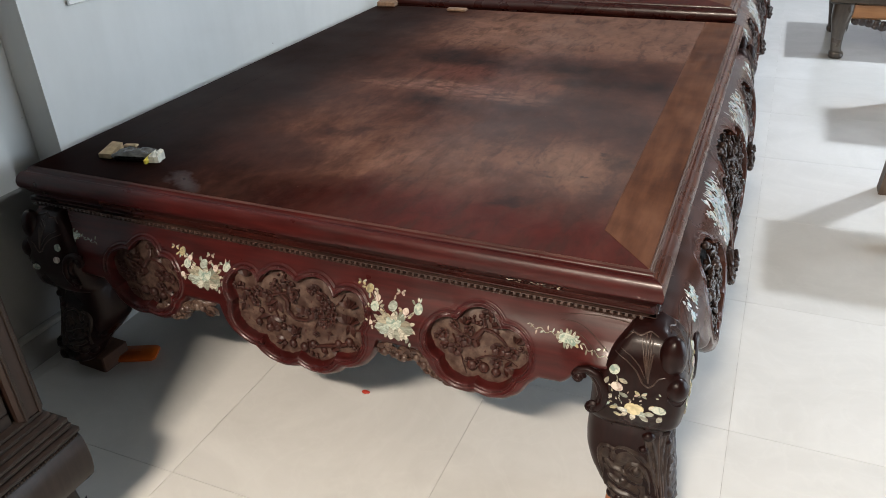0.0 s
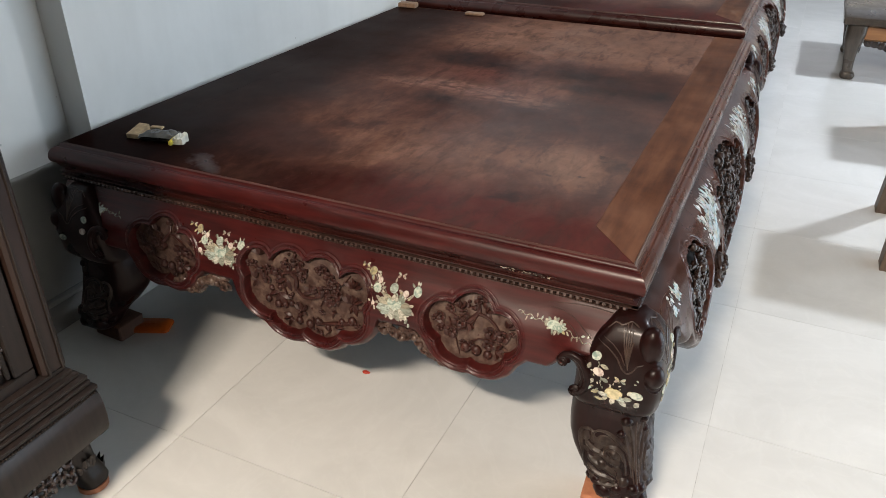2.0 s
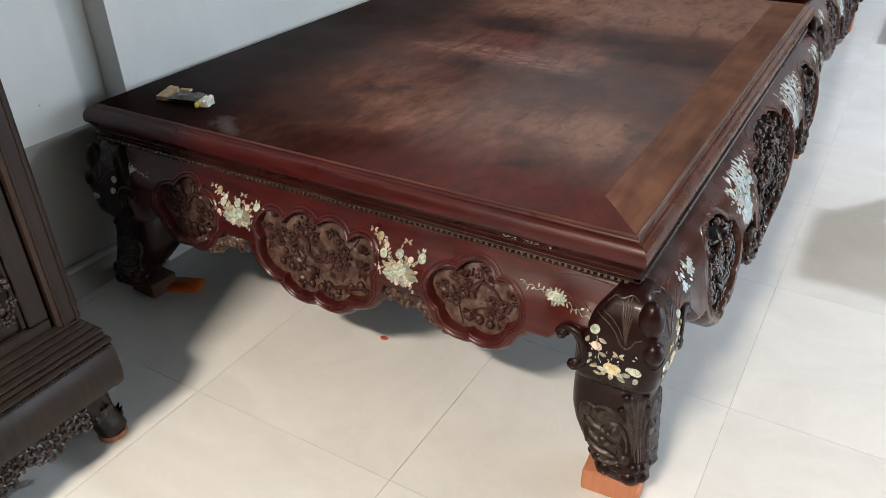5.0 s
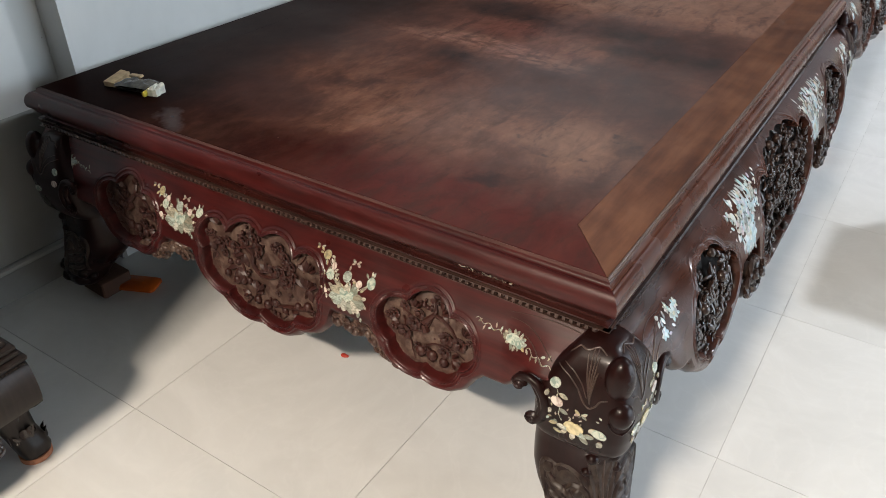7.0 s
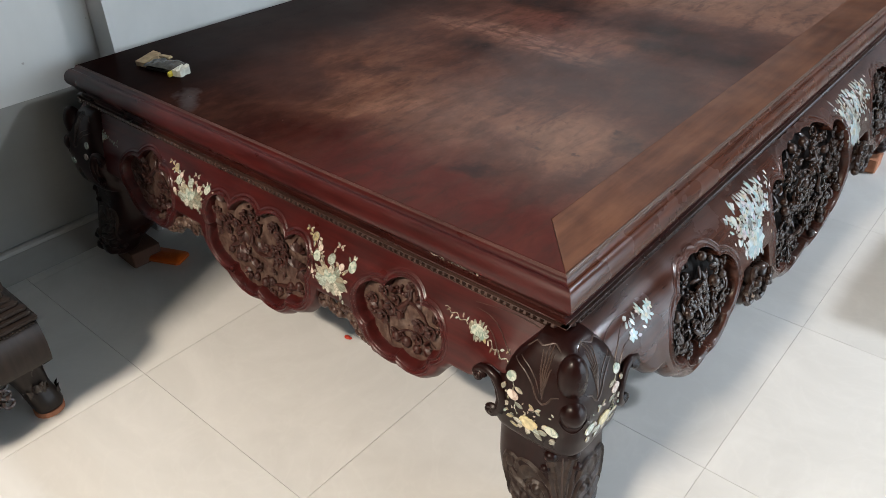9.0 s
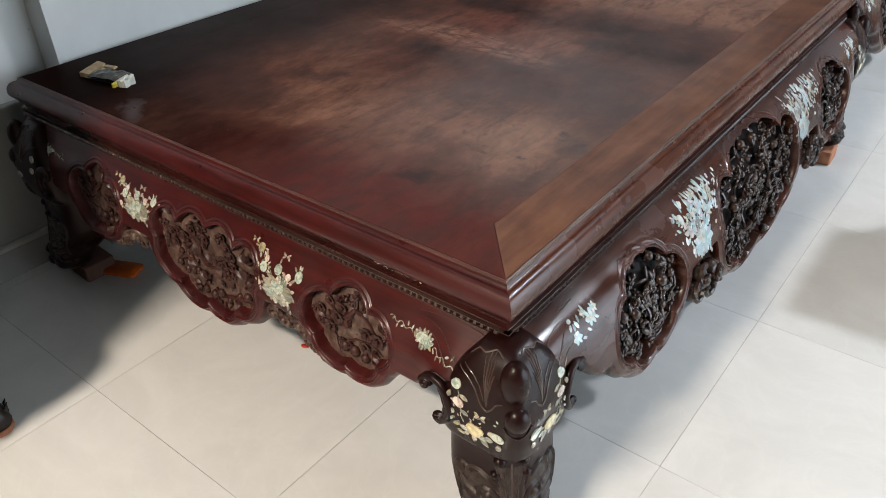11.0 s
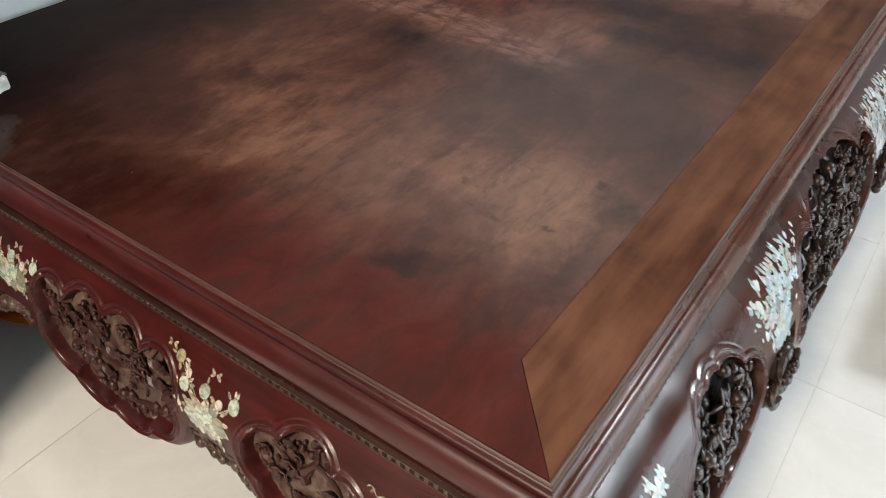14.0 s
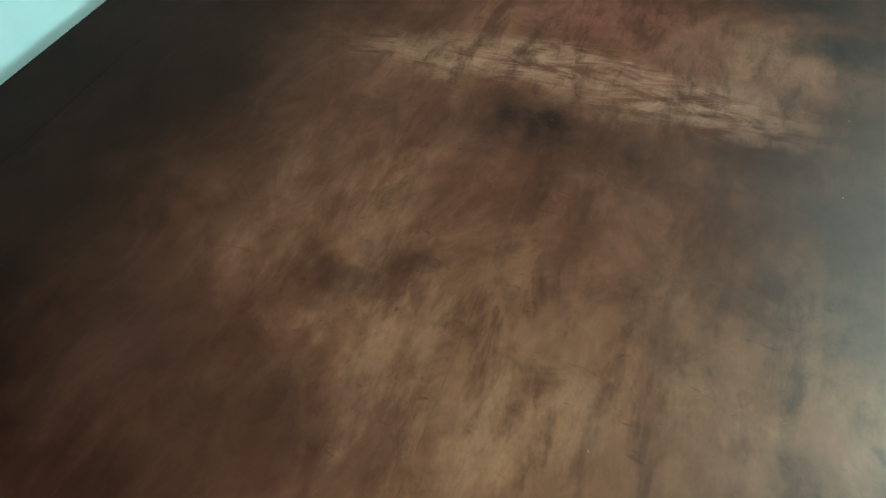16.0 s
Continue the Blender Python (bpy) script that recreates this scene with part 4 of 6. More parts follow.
            self.petal(b, u + s * 0.020 * math.cos(a), z + s * 0.010 * math.sin(a), s * rng.uniform(0.004, 0.008), s * 0.0030, a + rng.uniform(-0.5, 0.5), 0.0011, True)
        self.petal(teal, u - 0.003 * s, z, s * 0.0150, s * 0.0080, 0.12, 0.0018)
        self.petal(teal, u + 0.009 * s, z - 0.001, s * 0.010, s * 0.006, -0.3, 0.0021)
        for side in (-1, 1):
            for k in range(22):
                q = 0.028 + 0.0026 * k
                self.petal(b, u + side * s * q, z + s * (0.0024 * math.sin(k * 0.75) - 0.0004 * k * side), s * 0.0020, s * 0.0006, 0.8 * math.cos(k * 0.75) * side, 0.0007)
            for k in range(5):
                self.petal(b, u + side * s * (0.030 + 0.011 * k), z + s * rng.uniform(-0.010, 0.010), s * 0.0042, s * 0.0018, rng.uniform(0, 3), 0.0009, True)

    def streamers(self, b, u, z, s, rng):
        """A dense fan of slim shell leaves that spills from a posy up to the moulding."""
        for _ in range(380):
            k = rng.random() ** 0.8
            a = rng.gauss(0.55, 0.38)
            r = s * (0.015 + 0.165 * k)
            du, dz = r * math.cos(a) * 1.15, r * math.sin(a) * 0.55
            pu, pz = u + du + rng.gauss(0, 0.020), z + dz + rng.gauss(0, 0.010)
            if pz > 0.488 or self.distance(np.array([pu]), np.array([pz]))[0] < 0.019:
                continue
            q = rng.uniform(0.0020, 0.0056) * (1.25 - 0.4 * k)
            self.petal(b, pu, pz, s * q, s * q * rng.uniform(0.36, 0.70), rng.gauss(0.75, 0.85), 0.0012, True)


# -- legs, built in a local corner frame: a and b point outwards, z up
LEG_RINGS = [  # z, outer, inner, squareness
    (0.505, 0.010, -0.048, 5.0), (0.49, 0.030, -0.058, 5.0), (0.465, 0.046, -0.078, 5.0), (0.43, 0.058, -0.098, 5.5), (0.39, 0.065, -0.110, 5.5),
    (0.35, 0.066, -0.112, 4.5), (0.315, 0.062, -0.114, 4.5), (0.300, 0.052, -0.115, 4.5), (0.292, 0.040, -0.116, 4.0), (0.27, 0.040, -0.119, 3.6), (0.235, 0.044, -0.121, 3.2),
    (0.20, 0.050, -0.119, 3.0), (0.17, 0.055, -0.108, 3.0), (0.14, 0.060, -0.088, 3.0), (0.11, 0.066, -0.062, 3.0), (0.085, 0.068, -0.046, 2.8), (0.065, 0.062, -0.036, 2.6), (0.052, 0.045, -0.022, 2.4)]


def leg_ring(z, out, inn, power, n=40):
    c, h = (out + inn) / 2, (out - inn) / 2
    t = np.linspace(0, 2 * math.pi, n, endpoint=False)
    x = np.sign(np.cos(t)) * np.abs(np.cos(t)) ** (2 / power)
    y = np.sign(np.sin(t)) * np.abs(np.sin(t)) ** (2 / power)
    return np.stack([c + h * x, c + h * y, np.full(n, z)], 1)


def leg_outer(z):
    zs = [r[0] for r in LEG_RINGS][::-1]
    return np.interp(z, zs, [r[1] for r in LEG_RINGS][::-1])


def near_line(s, z, knots):
    """Distance of points to a smooth line through knots, and how far along it they lie."""
    k = np.array(knots, float)
    q, p = np.linspace(0, 1, 16 * len(k)), np.linspace(0, 1, len(k))
    u, v = np.interp(q, p, k[:, 0]), np.interp(q, p, k[:, 1])
    ker = np.exp(-np.linspace(-2, 2, 19) ** 2)
    u, v = (np.convolve(np.pad(w, 9, "reflect", reflect_type="odd"), ker / ker.sum(), "valid") for w in (u, v))
    d = np.hypot(s[..., None] - u, z[..., None] - v)
    return d.min(-1), q[d.argmin(-1)]


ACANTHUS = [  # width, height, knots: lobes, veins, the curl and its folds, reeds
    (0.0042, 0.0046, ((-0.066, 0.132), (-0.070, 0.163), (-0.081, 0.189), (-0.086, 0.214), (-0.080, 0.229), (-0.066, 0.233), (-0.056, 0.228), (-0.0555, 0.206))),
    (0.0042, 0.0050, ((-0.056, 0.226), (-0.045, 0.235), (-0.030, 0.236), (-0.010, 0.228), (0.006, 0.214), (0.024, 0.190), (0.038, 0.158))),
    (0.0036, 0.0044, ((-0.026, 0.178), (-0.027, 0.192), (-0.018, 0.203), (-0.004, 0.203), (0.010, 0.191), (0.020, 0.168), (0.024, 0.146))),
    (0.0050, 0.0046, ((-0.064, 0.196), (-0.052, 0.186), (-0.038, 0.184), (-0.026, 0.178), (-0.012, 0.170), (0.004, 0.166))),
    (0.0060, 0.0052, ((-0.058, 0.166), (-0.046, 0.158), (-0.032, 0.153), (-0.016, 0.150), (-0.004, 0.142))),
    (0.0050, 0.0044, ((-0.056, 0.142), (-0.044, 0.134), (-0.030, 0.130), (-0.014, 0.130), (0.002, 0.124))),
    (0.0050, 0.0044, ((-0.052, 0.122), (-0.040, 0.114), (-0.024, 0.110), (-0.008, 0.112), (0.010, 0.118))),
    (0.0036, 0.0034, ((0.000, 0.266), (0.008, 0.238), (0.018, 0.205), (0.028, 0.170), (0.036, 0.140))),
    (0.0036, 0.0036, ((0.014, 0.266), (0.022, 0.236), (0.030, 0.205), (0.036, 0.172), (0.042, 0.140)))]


def acanthus(b, at):
    ns, nz = 112, 140
    s, z = np.meshgrid(np.linspace(-0.098, 0.042, ns), np.linspace(0.094, 0.282, nz), indexing="ij")
    h = np.full(s.shape, -0.0022)
    lobe = np.maximum.reduce([1 - np.hypot((s - a) / p, (z - c) / q) for a, c, p, q in ((-0.064, 0.200, 0.026, 0.036), (-0.020, 0.190, 0.042, 0.050), (-0.024, 0.140, 0.050, 0.050), (0.030, 0.215, 0.024, 0.056))])
    h = h + 0.0032 * np.clip(lobe * 4, 0, 1)
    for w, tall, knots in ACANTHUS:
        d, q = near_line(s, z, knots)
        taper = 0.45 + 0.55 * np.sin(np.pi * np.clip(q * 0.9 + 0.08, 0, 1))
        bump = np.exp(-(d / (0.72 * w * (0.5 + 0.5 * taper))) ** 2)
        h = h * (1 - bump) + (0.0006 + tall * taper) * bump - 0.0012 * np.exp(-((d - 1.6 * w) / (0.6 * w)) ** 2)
    for a, c, r, tall in ((-0.0065, 0.188, 0.0095, 0.008), (-0.030, 0.154, 0.012, 0.006), (-0.071, 0.212, 0.010, 0.004), (-0.034, 0.212, 0.012, 0.004), (-0.020, 0.121, 0.009, 0.006), (0.040, 0.228, 0.008, 0.006), (0.022, 0.128, 0.011, 0.007)):
        h = np.maximum(h, tall * np.sqrt(np.clip(1 - np.hypot(s - a, z - c) ** 2 / r ** 2, 0, 1)) - 0.0012)
    edge = np.minimum(np.minimum((s + 0.098) / 0.010, (0.042 - s) / 0.004), np.minimum(z - 0.094, 0.282 - z) / 0.012)
    h = np.where(edge < 1, h * np.clip(edge, 0, 1) - 0.0035 * (1 - np.clip(edge, 0, 1)), h)
    p = np.array([at(a, c, o) for a, c, o in zip(s.ravel(), z.ravel(), h.ravel())])
    flip = np.cross(p[nz] - p[0], p[1] - p[0]) @ (at(0.0, 0.2, 1.0) - at(0.0, 0.2, 0.0)) < 0
    b.grid(p, ns, nz, flip)


def leg_parts():
    """Body, acanthus carving and shell inlay of one cabriole leg."""
    rng = random.Random(11)
    body = Buf()
    zs = np.array([r[0] for r in LEG_RINGS])[::-1]
    fine = np.concatenate([np.linspace(0.052, 0.29, 34), np.linspace(0.292, 0.505, 30)])[::-1]
    cols = [np.interp(fine, zs, [r[k] for r in LEG_RINGS][::-1]) for k in (1, 2, 3)]
    body.loft([leg_ring(z, o, i, p) for z, o, i, p in zip(fine, *cols)])
    carve, worn, low = Buf(), Buf(), []
    # the two bulbs of the mask on the corner, with brows
    mask = Buf()
    mask.add(BALL_FINE[0] * np.array((0.025, 0.025, 0.044)) + np.array((0.031, 0.031, 0.466)), BALL_FINE[1])
    mask.add(BALL_FINE[0] * np.array((0.022, 0.022, 0.026)) + np.array((0.045, 0.045, 0.408)), BALL_FINE[1])
    rim = []
    for k in range(19):
        a = radians(200 + 140 * k / 18) if k else radians(200)
        w = 0.024 * math.cos(a)
        rim.append((0.055 - 0.25 * abs(w) + 0.707 * w, 0.055 - 0.25 * abs(w) - 0.707 * w, 0.408 + 0.031 * math.sin(a)))
    mask.tube(rim, (0.0012, 0.0022, 0.0012), 6)
    ring_z = [r[0] for r in LEG_RINGS][::-1]
    for k in (-1, 0, 1):
        ridge = []
        for q in np.linspace(0, 1, 16):
            z = 0.272 - 0.150 * q
            o, i, p = (np.interp(z, ring_z, [r[c] for r in LEG_RINGS][::-1]) for c in (1, 2, 3))
            d = (o + i) / 2 + (o - i) / 2 * 2 ** (-1 / p)
            w = k * (0.010 - 0.006 * q)
            ridge.append((d + w - 0.3 * abs(w) - 0.0005, d - w - 0.3 * abs(w) - 0.0005, z))
        worn.tube(ridge, (0.0016, 0.0034, 0.0024), 7)
    for face in (0, 1):
        def at(s, z, off):
            zs, outs, inns, pows = (np.array([r[k] for r in LEG_RINGS][::-1]) for k in range(4))
            o, i, q = (np.interp(z, zs, v) for v in (outs, inns, pows))
            mid, half = (o + i) / 2, (o - i) / 2
            t = min(abs(s - mid) / half, 0.965)
            s = mid + math.copysign(t * half, s - mid) if s > mid or z < 0.29 else s
            d = mid + half * (1 - t ** q) ** (1 / q) + off
            return np.array((s, d, z) if face == 0 else (d, s, z))
        def flat(s, z, off):
            d = leg_outer(z) + off
            return np.array((s, d, z) if face == 0 else (d, s, z))

        out = np.array((0, 1.0, 0.1)) if face == 0 else np.array((1.0, 0, 0.1))
        side = np.array((1.0, 0, 0)) if face == 0 else np.array((0, 1.0, 0))
        # thin reeds that rise from a rounded tip on the knee
        def stroke(knots, radii, off=0.0):
            k = np.array(knots)
            q, s = np.linspace(0, 1, 5 * len(k)), np.linspace(0, 1, len(k))
            u, z = np.interp(q, s, k[:, 0]), np.interp(q, s, k[:, 1])
            ker = np.exp(-np.linspace(-2, 2, 7) ** 2)
            u, z = (np.convolve(np.pad(v, 3, "reflect", reflect_type="odd"), ker / ker.sum(), "valid") for v in (u, z))
            worn.tube([at(a, c, off) for a, c in zip(u, z)], radii, 6)

        for top in ((-0.026, 0.492), (-0.0195, 0.498), (-0.013, 0.500), (-0.007, 0.492), (-0.001, 0.472)):
            stroke(((-0.004, 0.418), (-0.006 + (top[0] + 0.006) * 0.25, 0.440), (-0.006 + (top[0] + 0.006) * 0.7, 0.470), top), (0.0010, 0.0016, 0.0010))
        stroke(((-0.070, 0.462), (-0.046, 0.452), (-0.026, 0.436), (-0.014, 0.416), (-0.003, 0.409), (0.006, 0.417), (0.012, 0.430), (0.024, 0.435)), (0.0008, 0.0017, 0.0017, 0.0010))
        stroke(((-0.060, 0.470), (-0.040, 0.462), (-0.022, 0.446), (-0.010, 0.426)), (0.0006, 0.0013, 0.0008))
        stroke(((-0.056, 0.484), (-0.044, 0.497), (-0.030, 0.494), (-0.014, 0.502), (0.002, 0.496)), (0.0012, 0.0018, 0.0012))
        # lobed acanthus of the lower leg, carved out of the solid
        low.append(Buf())
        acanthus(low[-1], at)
        for s, z, r in ((-0.016, 0.088, 0.027), (0.034, 0.082, 0.023), (-0.034, 0.110, 0.018), (0.052, 0.112, 0.016), (0.040, 0.240, 0.010), (0.034, 0.272, 0.013), (0.008, 0.270, 0.014), (-0.050, 0.100, 0.014), (0.010, 0.104, 0.017)):
            carve.ball(at(min(s, leg_outer(z) - 0.004), z, -r * 0.66), (r, r, r * 0.85))
        # the C-scroll where the leg meets the rail
        turnpts = ((-0.136, 0.394), (-0.141, 0.404), (-0.132, 0.414), (-0.114, 0.418), (-0.096, 0.411), (-0.083, 0.394), (-0.077, 0.372), (-0.081, 0.350), (-0.094, 0.334))
        sp = np.linspace(0, 1, len(turnpts))
        pts = [flat(np.interp(q, sp, [p[0] for p in turnpts]), np.interp(q, sp, [p[1] for p in turnpts]), -0.003) for q in np.linspace(0, 1, 28)]
        carve.tube(pts, (0.005, 0.007, 0.0085, 0.0085, 0.008), 9)
        carve.tube([p + np.array((-0.010, -0.004, -0.004)) for p in pts[8:]], (0.006, 0.007, 0.006), 8)
        for cs, cz, r in ((-0.131, 0.400, 0.010), (-0.101, 0.334, 0.013)):
            ring = [flat(cs + r * (1 - k / 24) * math.cos(k * 0.5), cz + r * (1 - k / 24) * math.sin(k * 0.5), 0.003 * k / 20 - 0.003) for k in range(20)]
            carve.tube(ring, (0.006, 0.004), 6)
            carve.ball(flat(cs, cz, -0.003), (r * 0.6,) * 3)
    shell, gold, teal, pink = ([Buf(), Buf()] for _ in range(4))
    for face in (0, 1):
        frame_ = Apron((0, 0, 0), (1, 0, 0), (0, 1, 0), 1, (np.array([r[0] for r in LEG_RINGS][::-1]), np.array([r[1] for r in LEG_RINGS][::-1])), [], 0, 0, 0) if face == 0 else \
            Apron((0, 0, 0), (0, 1, 0), (1, 0, 0), 1, (np.array([r[0] for r in LEG_RINGS][::-1]), np.array([r[1] for r in LEG_RINGS][::-1])), [], 0, 0, 0)
        b = shell[face]
        for s, z, r, t in ((-0.032, 0.352, 0.012, 0.5), (-0.012, 0.350, 0.013, -0.5), (-0.044, 0.350, 0.010, 2.9), (-0.004, 0.340, 0.011, -0.7), (-0.024, 0.338, 0.010, 1.4), (0.004, 0.352, 0.010, 0.2), (-0.040, 0.340, 0.008, 0.8)):
            frame_.petal(b, s, z, r, r * 0.55, t, 0.0012, True)
        for s, z, r, t in ((-0.031, 0.362, 0.0105, 0.5), (-0.015, 0.362, 0.0105, -0.4), (-0.023, 0.352, 0.0125, 0.05)):
            frame_.petal(gold[face], s, z, r, r * 0.62, t, 0.0022)
        frame_.petal(teal[face], -0.066, 0.432, 0.0098, 0.0090, 0.3, 0.0014)
        frame_.petal(teal[face], 0.021, 0.366, 0.0135, 0.0085, -0.1, 0.0014)
        frame_.petal(pink[face], -0.058, 0.399, 0.0115, 0.0085, -0.3, 0.0014)
        for s, z, r1, r2, t in ((-0.078, 0.408, 0.0070, 0.0044, 1.2), (-0.048, 0.413, 0.0088, 0.0042, -0.3), (-0.070, 0.375, 0.0068, 0.0050, 0.9), (-0.044, 0.384, 0.0080, 0.0042, -0.3), (0.024, 0.344, 0.0080, 0.0055, 1.1),
                                (-0.084, 0.382, 0.0030, 0.0060, 0.2), (-0.084, 0.350, 0.0062, 0.0032, 0.2), (-0.052, 0.336, 0.0080, 0.0036, -0.3), (0.008, 0.368, 0.0066, 0.0046, 0.9), (-0.060, 0.352, 0.0085, 0.0042, 0.4), (-0.072, 0.358, 0.0060, 0.0034, 0.8)):
            frame_.petal(b, s, z, r1, r2, t, 0.0012, True)
        for k in (-1, 1):
            for j in (-1, 1):
                frame_.petal(b, -0.014 + k * 0.0062, 0.392 + 0.0022 * j, 0.0062, 0.0028, 0.6 * k * j, 0.0012, True)
        for _ in range(22):
            s, z = rng.uniform(-0.075, 0.02), rng.uniform(0.345, 0.40)
            frame_.petal(b, s, z, 0.0030, 0.0014, rng.uniform(0, 3), 0.0009, True)
        for k in range(14):
            frame_.petal(b, -0.063 + 0.002 * math.sin(k) + 0.0012 * k, 0.424 - 0.0045 * k, 0.0026, 0.0009, 1.9, 0.0008)
    return body, carve, worn, mask, low, shell, gold, teal, pink


LEG = leg_parts()


def make_bed(place, width, length, label, fine=True):
    bed = thing("daybed", place, label, "daybed", "carved daybeds")
    x0 = -width
    step = 0.0017 if fine else 0.006
    rng = random.Random(5)
    # top: four mitred boards round a centre panel
    f, fr, e = 0.158, 0.143, 0.035
    t0, t1 = H - 0.028, H
    for xa, xb in ((x0 + f, -0.79015), (-0.78995, -fr)):
        panel = Buf()
        panel.box((xa, f, t0), (xb, length - f, t1 - 0.00012))
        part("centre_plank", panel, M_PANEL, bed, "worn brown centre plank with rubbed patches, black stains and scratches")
    g, h = 0.0006, 0.00012

    def board(name, pts, mat, lab):
        b = Buf()
        v = [(x, y, z) for z in (t0, t1) for x, y in pts]
        b.add(v, [(3, 2, 1, 0), (4, 5, 6, 7), (0, 1, 5, 4), (1, 2, 6, 5), (2, 3, 7, 6), (3, 0, 4, 7)])
        part(name, b, mat, bed, lab, False)

    board("top_board", [(x0 + e + h, e), (-e - g, e), (-fr - g, f - h), (x0 + f + h, f - h)], M_PANEL, "dark red mitred board, its left end darkened by painted shade")
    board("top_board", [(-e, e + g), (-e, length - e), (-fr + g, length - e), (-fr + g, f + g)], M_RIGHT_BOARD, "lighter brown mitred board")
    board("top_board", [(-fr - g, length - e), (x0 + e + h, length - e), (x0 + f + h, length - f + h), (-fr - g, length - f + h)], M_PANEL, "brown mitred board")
    board("top_board", [(x0 + e, length - e - 2 * h), (x0 + e, e + 2 * h), (x0 + f - h, f + h), (x0 + f - h, length - f - h)], M_PANEL, "brown mitred board, darkened by shade in its colour")

    # edge moulding, mitred at the corners
    corners = [((x0, 0), (1, 1)), ((0, 0), (-1, 1)), ((0, length), (-1, -1)), ((x0, length), (1, -1))]
    # second bed's front edge is darkened for its shadow; wall-side edge darkened too
    for i, mat in enumerate((M_RED if fine else M_SHADED_EDGE, M_SIDE, M_SIDE, M_LEG)):
        (ca, da), (cb, db) = corners[i], corners[(i + 1) % 4]
        rows = []
        for k, ((cx, cy), (dx, dy)) in enumerate(((ca, da), (cb, db))):
            rows += [(cx - dx * o, cy - dy * o, z) for o, z in EDGE]
        n, cut = len(EDGE), 20
        rows = np.array(rows)
        # front and right beads are paler, with the ridge highlight painted in
        for sel, m, name, text in ((slice(0, 7), (M_RUB_HIGHLIGHT_RED, M_RUB_HIGHLIGHT, M_SIDE, M_LEG)[i], "edge_bead", "thin bead along the edge"), (slice(6, cut + 1), mat, "edge_moulding", "red-brown ogee edge moulding" if i == 0 else "brown ogee edge moulding with a rubbed sheen"),
                                   (slice(cut, n), M_SHADED_EDGE, "cove_moulding", "cove moulding under the top, shade in its colour")):
            b = Buf()
            q = np.concatenate([rows[:n][sel], rows[n:][sel]])
            b.grid(q, 2, len(q) // 2, True)
            part(name, b, m, bed, text)

    if fine:
        b = Buf()
        for k in range(26):
            x = -0.30 + 0.105 * (k / 25) ** 0.9 + rng.uniform(-0.006, 0.006)
            z = 0.536 + rng.uniform(-0.004, 0.005)
            y = 0.0135 + (0.541 - z) * 0.6
            r = rng.uniform(0.0016, 0.0042)
            b.ball((x, y, z), (r, 0.0012, r * 0.6), None, True)
        tagged(part("flaked_inlay", b, M_PEARL, bed, "flaked remains of a pearl inlay"), kind="stuff")
    # rope of beads under the moulding
    for i, mat in enumerate((M_BEAD, M_BEAD)):
        b = Buf()
        run = width if i == 0 else length
        n = int((run - 0.06) / 0.0135)
        for k in range(n):
            s = 0.03 + (k + 0.5) * (run - 0.06) / n
            c = (x0 + s, 0.0165, 0.5075) if i == 0 else (-0.0165, s, 0.5075)
            b.ball(c, (0.0064, 0.0085, 0.0064) if i == 0 else (0.0085, 0.0064, 0.0064), None, True)
        for z in (0.5020, 0.5130):
            if i == 0:
                b.box((x0 + 0.02, 0.0105, z - 0.0007), (-0.0115, 0.0235, z + 0.0007))
            else:
                b.box((-0.0235, 0.0115, z - 0.0007), (-0.0105, length - 0.02, z + 0.0007))
        tagged(part("bead_moulding", b, mat, bed, "row of small carved beads"), kind="stuff")

    # rails
    teal_parts, pink_parts = [], []
    mid = width - 0.777
    fm = [mirrored((width - 0.346, 0.389), SMALL_FRONT), mirrored((mid, 0.362), LARGE_FRONT), mirrored((width - 1.205, 0.389), SMALL_FRONT)]
    front = Apron((x0, 0, 0), (1, 0, 0), (0, -1, 0), width, FRONT_PROFILE, fm, 0.022, 0.033, 0.345)
    ym = length / 2
    sm = [mirrored((0.385, 0.374), SMALL_SIDE), mirrored((ym, 0.345), LARGE_SIDE), mirrored((length - 0.385, 0.374), SMALL_SIDE)]
    side = Apron((0, 0, 0), (0, 1, 0), (1, 0, 0), length, SIDE_PROFILE, sm, 0.044, 0.036, 0.345)
    for apron, mat, lab in ((front, M_RED, "dark red scalloped rail with three lobed medallions"), (side, M_SHOULDER, "brown scalloped rail with three deep pierced medallions")):
        rail = part("apron", apron.rail(step), mat, bed, lab)
        is_front = apron is front
        for m, big in zip(apron.medallions, (0, 1, 0)):
            if is_front or fine:
                # sunk relief ground: dusty in front, black sheet for shade behind the pierced side
                cu, cz = np.mean([q[0] for q in m]), np.mean([q[1] for q in m])
                b = Buf()
                nu, nz = 110, 84
                hw = 0.28 if big else 0.16
                gu, gz = np.meshgrid(np.linspace(cu - hw, cu + hw, nu), np.linspace(cz - 0.17, cz + 0.17, nz), indexing="ij")
                inside = lobed(m, gu, gz) < -0.0005
                wav = 0.0010 * np.sin(gu * 160) * np.sin(gz * 130) + 0.0011 * np.sin(gu * 310 + 3 * np.sin(gz * 90)) * np.sin(gz * 270 + 2 * np.sin(gu * 70))
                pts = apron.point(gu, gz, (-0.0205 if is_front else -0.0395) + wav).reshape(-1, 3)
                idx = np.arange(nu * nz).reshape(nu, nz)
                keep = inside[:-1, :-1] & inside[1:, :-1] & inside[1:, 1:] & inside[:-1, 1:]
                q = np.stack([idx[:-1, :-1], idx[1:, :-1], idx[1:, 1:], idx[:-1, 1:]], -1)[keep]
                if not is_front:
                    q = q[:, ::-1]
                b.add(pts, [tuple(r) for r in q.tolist()])
